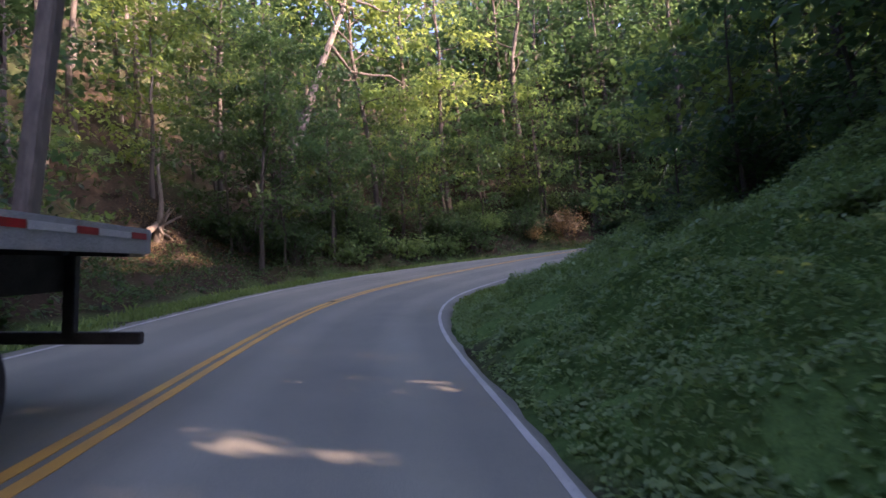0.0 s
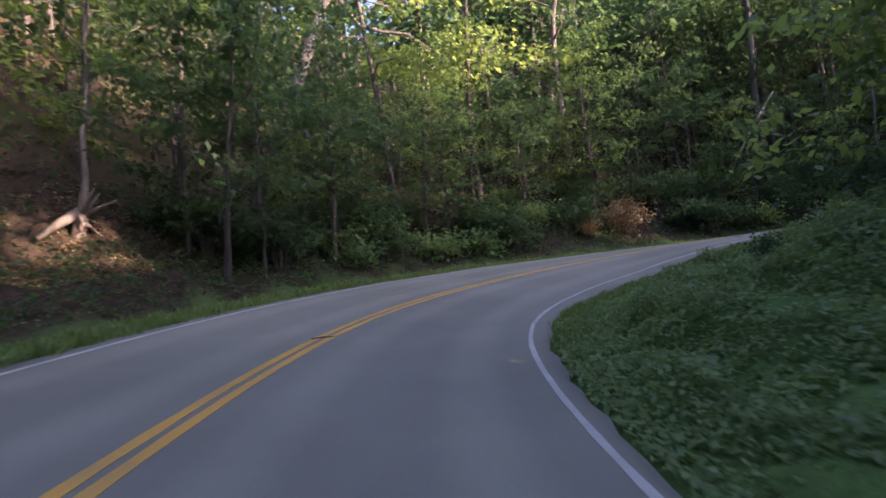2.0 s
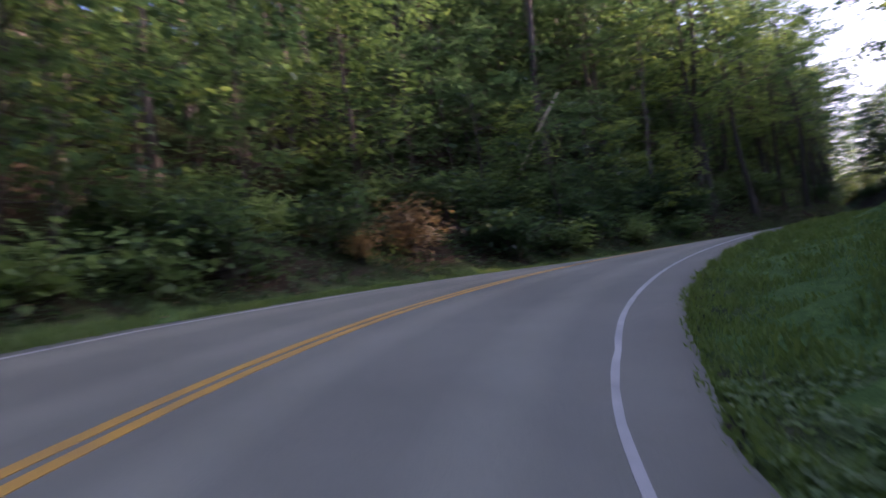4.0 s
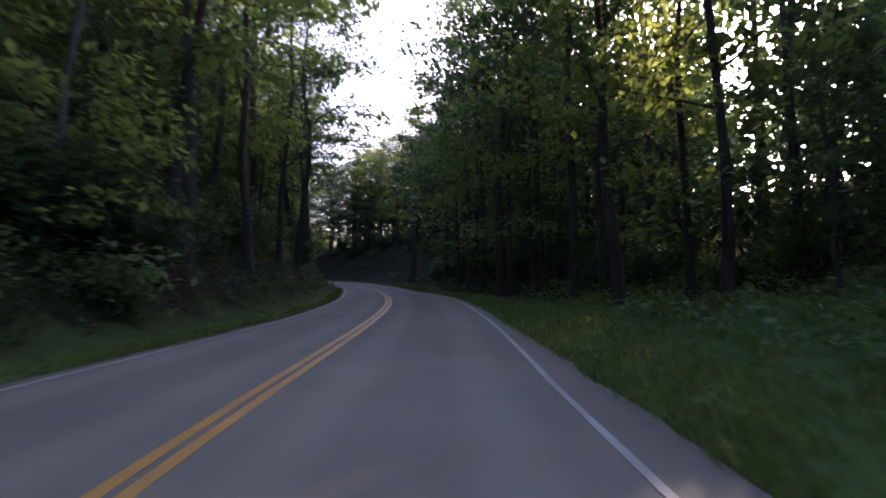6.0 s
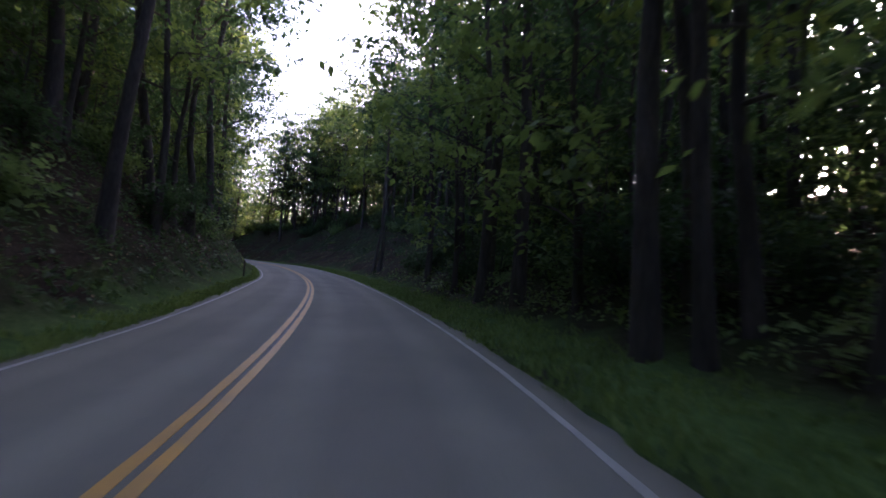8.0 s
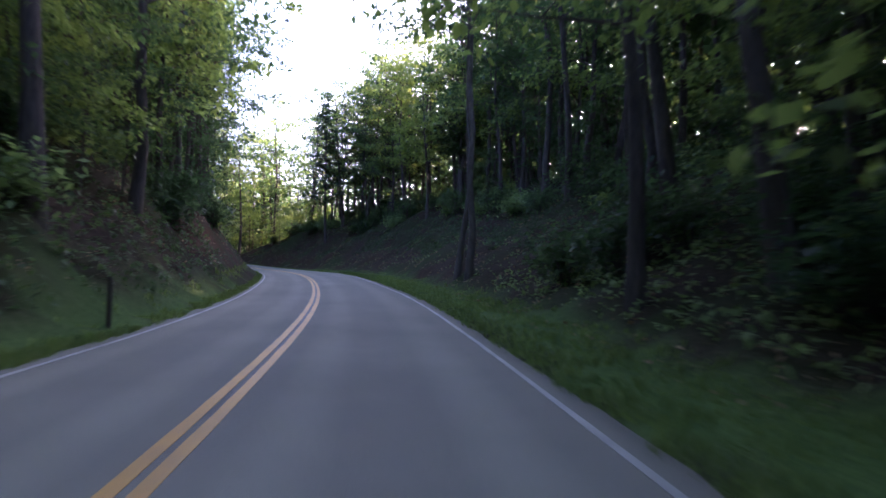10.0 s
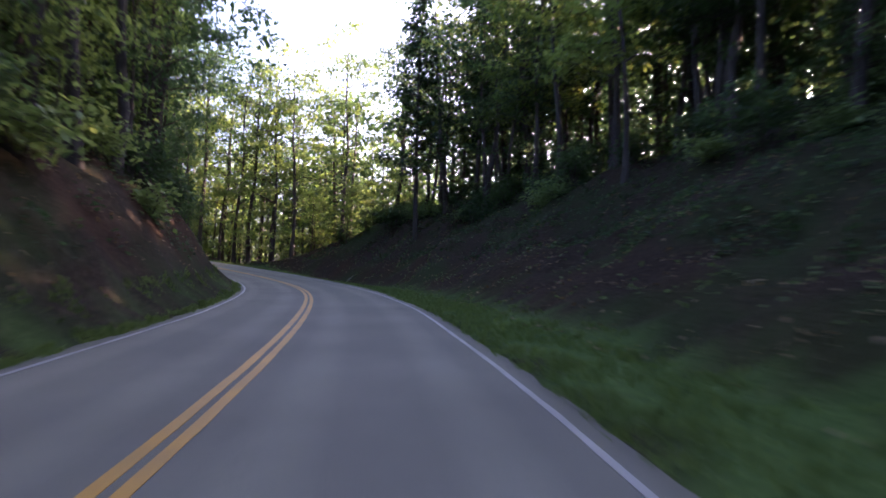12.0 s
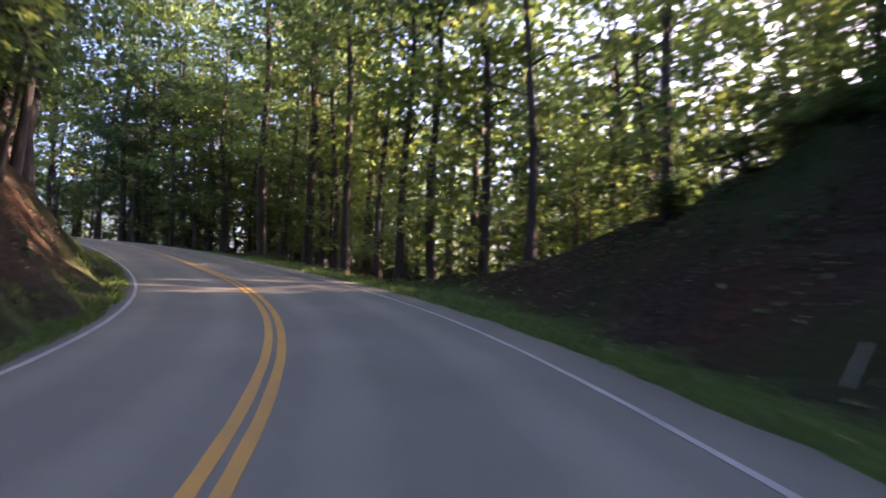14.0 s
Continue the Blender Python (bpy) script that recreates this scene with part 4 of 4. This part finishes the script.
def build_uprooted_stump():
    r = np.random.RandomState(5)
    p = ground_at(22.7, 10.7)
    stump = tagged(new("uprooted_stump"), "broken pale tree stump with bare spreading roots on the bank", "stump")
    stump.location = p
    part_of("trunk", mesh_of("trunk", *rod([(0, 0, -0.2), (0.05, -0.1, 0.7), (0.2, -0.1, 1.6), (0.32, 0.1, 3.1), (0.5, 0.05, 4.6)], [0.24, 0.14, 0.09, 0.065, 0.025]), DEAD_WOOD, True), stump)
    part_of("root", mesh_of("root", *rod([(0.05, 0, 0.6), (-0.45, 0.15, 0.25), (-1.05, 0.35, -0.25)], [0.16, 0.13, 0.07], 8), DEAD_WOOD, True), stump)
    for i in range(7):
        a, ln = -2.6 + i * 0.75 + r.normal(0, 0.12), r.uniform(0.6, 1.3)
        d = Vector((math.cos(a) * 0.55, -0.55, math.sin(a) * 0.6 + 0.1)) * ln
        pts = [Vector((0.02, -0.05, 0.45)), d * 0.5 + Vector((0, 0, 0.45)) + Vector(r.normal(0, 0.06, 3)), d + Vector((0, 0, 0.42)) + Vector(r.normal(0, 0.08, 3))]
        part_of("root", mesh_of("root", *rod(pts, [0.09, 0.06, 0.02], 6), DEAD_WOOD, True), stump)


def build_road_twig():
    a = Vector((16.237, 2.038, 1.426))
    twig = tagged(new("fallen_twig", mesh_of("fallen_twig", *rod([(0, 0, 0.012), (0.1, -0.13, 0.02), (0.2, -0.17, 0.016), (0.3, -0.27, 0.012)], [0.008, 0.011, 0.009, 0.004], 5), BARK, True)),
                  "thin crooked brown twig lying across the yellow line", "twig")
    twig.location = a


def build_roadside_trees():
    """Two trees at the outside of the first bend whose leaves hang over the verge: a broad-leaved one low over the
    grass, a taller one behind that catches the sun, its leaf colour paler to add to it.
    """
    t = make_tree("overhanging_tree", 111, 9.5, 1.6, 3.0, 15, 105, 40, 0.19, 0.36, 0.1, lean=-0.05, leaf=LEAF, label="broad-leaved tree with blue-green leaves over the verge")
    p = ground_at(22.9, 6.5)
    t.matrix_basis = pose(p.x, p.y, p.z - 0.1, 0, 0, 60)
    # part of the sunlight on this tree is its paler leaf colour
    t = make_tree("overhanging_tree", 112, 15.5, 4.2, 4.0, 18, 130, 38, 0.2, 0.42, 0.15, leaf=LEAF_LIGHT, label="tall tree with hanging leaves coloured a sunlit yellow-green")
    p = ground_at(26.3, 9.9)
    t.matrix_basis = pose(p.x, p.y, p.z - 0.1, 3, -2, 10)


def build_snag():
    p, top = ground_at(43.8, -3.2), Vector((43.75, -3.1, 12.6))
    snag = tagged(new("dead_snag"), "thin dead sapling with pale forked top", "dead tree")
    snag.location = p
    h = top - p
    part_of("stem", mesh_of("stem", *rod([(0, 0, -0.3), h * 0.5 + Vector((0.08, 0.05, 0)), h - Vector((0, 0, 0.5))], [0.07, 0.055, 0.045]), DEAD_WOOD, True), snag)
    for d in ((0.35, -0.3, 0.55), (-0.3, 0.1, 0.3), (0.1, 0.3, 0.42)):
        b = h - Vector((0, 0, 0.55))
        part_of("twig", mesh_of("twig", *rod([b, b + Vector(d) * 0.55 + Vector((0, 0, 0.1)), b + Vector(d)], [0.04, 0.03, 0.012], 5), DEAD_WOOD, True), snag)


def build_fallen_pole():
    p = ground_at(44.67, -16.1)
    pole = tagged(new("leaning_dead_trunk", mesh_of("leaning_dead_trunk", *rod([(0.03, 0.1, -0.4), (-0.3, -1.1, 1.75), (-0.62, -2.1, 3.5), (-0.95, -3.3, 5.3)], [0.1, 0.085, 0.07, 0.035]), PALE_WOOD, True)),
                  "thin pale dead trunk leaning out from the bank", "dead tree")
    pole.location = p


def build_slender_tree(s, lat, seed, tilt, bark, thick=0.1, tall=15, wide=2.6, clumps=30, label="slender curving tree with pale smooth bark on the bank"):
    p = road_point(s, lat)
    p = ground_at(p.x, p.y)
    t = make_tree("slender_tree", seed, tall, tall * 0.55, wide, 9, clumps, 34, 0.3, 0.6, thick, bark=bark, bend=0.5, label=label)
    t.matrix_basis = pose(p.x, p.y, p.z - 0.1, tilt[0], tilt[1], 40)


def build_dry_bush(s, lat, size, seed):
    p = road_point(s, lat)
    p = ground_at(p.x, p.y)
    b = make_shrub("dry_bush", seed, 2.6, 1.3, 20, 22, 0.17, DRY_LEAF, "half-withered bush with tan and russet leaves in sun")
    b.matrix_basis = pose(p.x, p.y, p.z, 0, 0, 30) @ Matrix.Scale(size, 4)


def build_stake():
    p = ground_at(85.0, -115.9)
    stake = tagged(new("leaning_stake", mesh_of("leaning_stake", *rod([(0, 0.1, -0.1), (-0.04, -0.7, 0.48), (-0.08, -1.5, 1.0)], [0.018, 0.017, 0.012], 6), PALE_WOOD, True)),
                   "pale wooden stick leaning on the grass verge", "stick")
    stake.location = p


def build_edge_post(s, lat):
    p = road_point(s, lat)
    p = ground_at(p.x, p.y)
    post = tagged(new("edge_post"), "short dark roadside marker post in the grass", "post")
    post.location = p
    bm = bmesh.new()
    bmesh.ops.create_cube(bm, size=1, matrix=Matrix.Translation((0, 0, 0.4)) @ Matrix.Diagonal((0.08, 0.06, 1.1, 1)))
    bmesh.ops.bevel(bm, geom=bm.edges[:], offset=0.01, segments=2, affect="EDGES")
    part("shaft", bm, BARK, post)
    bm = bmesh.new()
    bmesh.ops.create_cube(bm, size=1, matrix=Matrix.Translation((0, -0.033, 0.85)) @ Matrix.Diagonal((0.06, 0.01, 0.09, 1)))
    part("reflector", bm, WHITE, post, "small pale reflector")


# ---------------------------------------------------------------- the flatbed trailer in the other lane
STEEL = surface("painted_steel", (0.42, 0.43, 0.45), (0.55, 0.56, 0.57), 3.0, rough=0.45, fine=60.0, bumpy=0.1, metal=0.3)
DARK_STEEL = surface("dark_steel", (0.025, 0.025, 0.027), (0.06, 0.057, 0.055), 4.0, rough=0.6, fine=50.0, bumpy=0.2, metal=0.4)
RUBBER = surface("tyre_rubber", (0.015, 0.015, 0.015), (0.03, 0.03, 0.03), 6.0, rough=0.85, fine=40.0)
RED_TAPE = surface("red_reflective_tape", (0.5, 0.02, 0.025), (0.4, 0.015, 0.02), 8.0, rough=0.3, fine=120.0, bumpy=0.05)
WHITE_TAPE = surface("white_reflective_tape", (0.8, 0.8, 0.8), (0.68, 0.68, 0.7), 8.0, rough=0.3, fine=120.0, bumpy=0.05)
PLANK = surface("deck_plank", (0.16, 0.11, 0.07), (0.24, 0.17, 0.11), 3.0, fine=30.0, stretch=(1, 0.15, 1))
TARP = surface("white_tarpaulin", (0.62, 0.63, 0.66), (0.75, 0.76, 0.78), 2.0, rough=0.5, fine=10.0, bumpy=0.4)


def box(x0, x1, y0, y1, z0, z1, edge=0.01):
    bm = bmesh.new()
    bmesh.ops.create_cube(bm, size=1, matrix=Matrix.Translation(((x0 + x1) / 2, (y0 + y1) / 2, (z0 + z1) / 2)) @ Matrix.Diagonal((x1 - x0, y1 - y0, z1 - z0, 1)))
    bmesh.ops.bevel(bm, geom=bm.edges[:], offset=edge, segments=2, affect="EDGES")
    return bm


def wheel(parent, x, y, radius=0.48, wide=0.26):
    """A tyre with a rounded tread and a dished rim with bolts."""
    def turned(profile, sides=28):
        bm = bmesh.new()
        rings = []
        for i in range(sides):
            a = 2 * math.pi * i / sides
            rings.append([bm.verts.new((px, math.cos(a) * pr, math.sin(a) * pr)) for px, pr in profile])
        for i in range(sides):
            p, q = rings[i], rings[(i + 1) % sides]
            for j in range(len(profile) - 1):
                bm.faces.new((p[j], p[j + 1], q[j + 1], q[j]))
        bmesh.ops.recalc_face_normals(bm, faces=bm.faces[:])
        bm.transform(Matrix.Translation((x, y, radius)))
        return bm
    w = wide / 2
    tyre = part("wheel", turned([(-w, 0.29), (-w, 0.42), (-w + 0.03, radius - 0.01), (0, radius), (w - 0.03, radius - 0.01), (w, 0.42), (w, 0.29), (0, 0.27), (-w, 0.29)]), RUBBER, parent, "black truck tyre")
    rim = part("rim", turned([(w - 0.01, 0.29), (w - 0.07, 0.25), (w - 0.1, 0.12), (w - 0.02, 0.09), (w - 0.02, 0.001)]), STEEL, tyre, "grey steel rim")
    return tyre


def build_trailer():
    """Trailer's rear end at y = 0 of its own frame, its front towards negative y; x to the right."""
    s = 5.9
    th, b, g = (float(np.interp(s, S, a)) for a in (TH, _b, _g))
    base = road_point(s, -0.08)
    t = tagged(new("flatbed_trailer"), "long flatbed trailer with red and white reflective tape", "trailer")
    t.matrix_basis = Matrix.Translation(base) @ Euler((math.atan(g), -math.atan(b), -th)).to_matrix().to_4x4()
    W0, L = -2.42, -8.5
    for i in range(12):
        x = W0 + 0.06 + i * 0.195
        part("deck_plank", box(x, x + 0.185, L, -0.03, 1.47, 1.51, 0.004), PLANK, t)
    for x in (W0, -0.05):
        rail = part("side_rail", box(x, x + 0.05, L, 0, 1.33, 1.56), STEEL, t, "pale grey steel side rail")
        y, i = -0.12, 0
        while y > L + 0.6:
            ln = 0.3 if i % 2 == 0 else 0.55
            out = x + 0.052 if x > -1 else x - 0.006
            part("tape", box(out, out + 0.004, y - ln, y, 1.46, 1.515, 0.001), RED_TAPE if i % 2 == 0 else WHITE_TAPE, rail, "reflective tape")
            y -= ln + 0.01
            i += 1
    part("rear_beam", box(W0 + 0.05, -0.05, -0.06, 0, 1.3, 1.5), STEEL, t)
    for x in (W0 + 0.25, -0.45):
        part("tail_light", box(x, x + 0.14, 0.0, 0.03, 1.33, 1.42), RED_TAPE, t, "small red tail light")
    for x in (-1.75, -0.85):
        part("frame_beam", box(x, x + 0.16, L, -0.1, 0.98, 1.46), DARK_STEEL, t)
    for i in range(9):
        y = L + 0.5 + i * 0.95
        part("cross_member", box(W0 + 0.05, -0.05, y, y + 0.08, 1.3, 1.46), DARK_STEEL, t)
    part("bumper_bar", box(W0 + 0.05, -0.03, -0.12, -0.02, 0.5, 0.61), DARK_STEEL, t, "dark steel underride bar")
    for x in (-1.9, -0.7):
        part("bumper_leg", box(x, x + 0.1, -0.14, -0.04, 0.56, 1.35), DARK_STEEL, t)
    for y in (-2.3, -3.55):
        part("axle", box(W0 + 0.3, -0.35, y - 0.06, y + 0.06, 0.42, 0.54), DARK_STEEL, t)
        for x in (W0 + 0.16, W0 + 0.46, -0.5, -0.2):
            wheel(t, x, y)
    for y in (-1.75, -4.2, -6.6):
        bm = box(-0.17, -0.05, y, y + 0.12, 1.5, 3.6, 0.012)
        for v in bm.verts:
            v.co.y += (v.co.z - 1.5) * 0.14
        part("stake", bm, DEAD_WOOD, t, "leaning wooden stake")
    bm = box(W0 + 0.2, -0.3, L + 0.3, -1.95, 1.515, 2.6, 0.35)
    bmesh.ops.subdivide_edges(bm, edges=bm.edges[:], cuts=4, use_grid_fill=True)
    for v in bm.verts:
        if v.co.z > 1.6:
            v.co += noise.noise_vector(v.co * 1.4) * 0.09
    tarp = tagged(new("covered_load"), "load under a wrinkled white tarpaulin on the trailer", "load")
    me = bpy.data.meshes.new("covered_load")
    bm.to_mesh(me)
    bm.free()
    me.materials.append(TARP)
    me.polygons.foreach_set("use_smooth", [True] * len(me.polygons))
    tarp.matrix_basis = t.matrix_basis.copy()
    part_of("tarpaulin", me, tarp)


build_leaning_tree()
build_uprooted_stump()
build_roadside_trees()
build_snag()
build_fallen_pole()
build_slender_tree(55.0, -7.0, 103, (3, -2), PALE_BARK)
build_slender_tree(23.0, -10.5, 104, (2, 4), BARK, 0.065, label="slender curving tree with dark bark above the earth bank")
build_slender_tree(107.5, 6.5, 108, (-2, 1), PALE_BARK, 0.17, 21, 4.4, 54, "tall pale-barked tree, one of a pair on the slope")
build_slender_tree(108.7, 6.3, 109, (1, -2), PALE_BARK, 0.15, 19, 4.0, 54, "tall pale-barked tree, one of a pair on the slope")
build_dry_bush(38.5, -5.9, 1.0, 106)
build_dry_bush(36.2, -5.6, 0.45, 107)
build_stake()
build_road_twig()
build_edge_post(95.0, -3.45)
build_trailer()
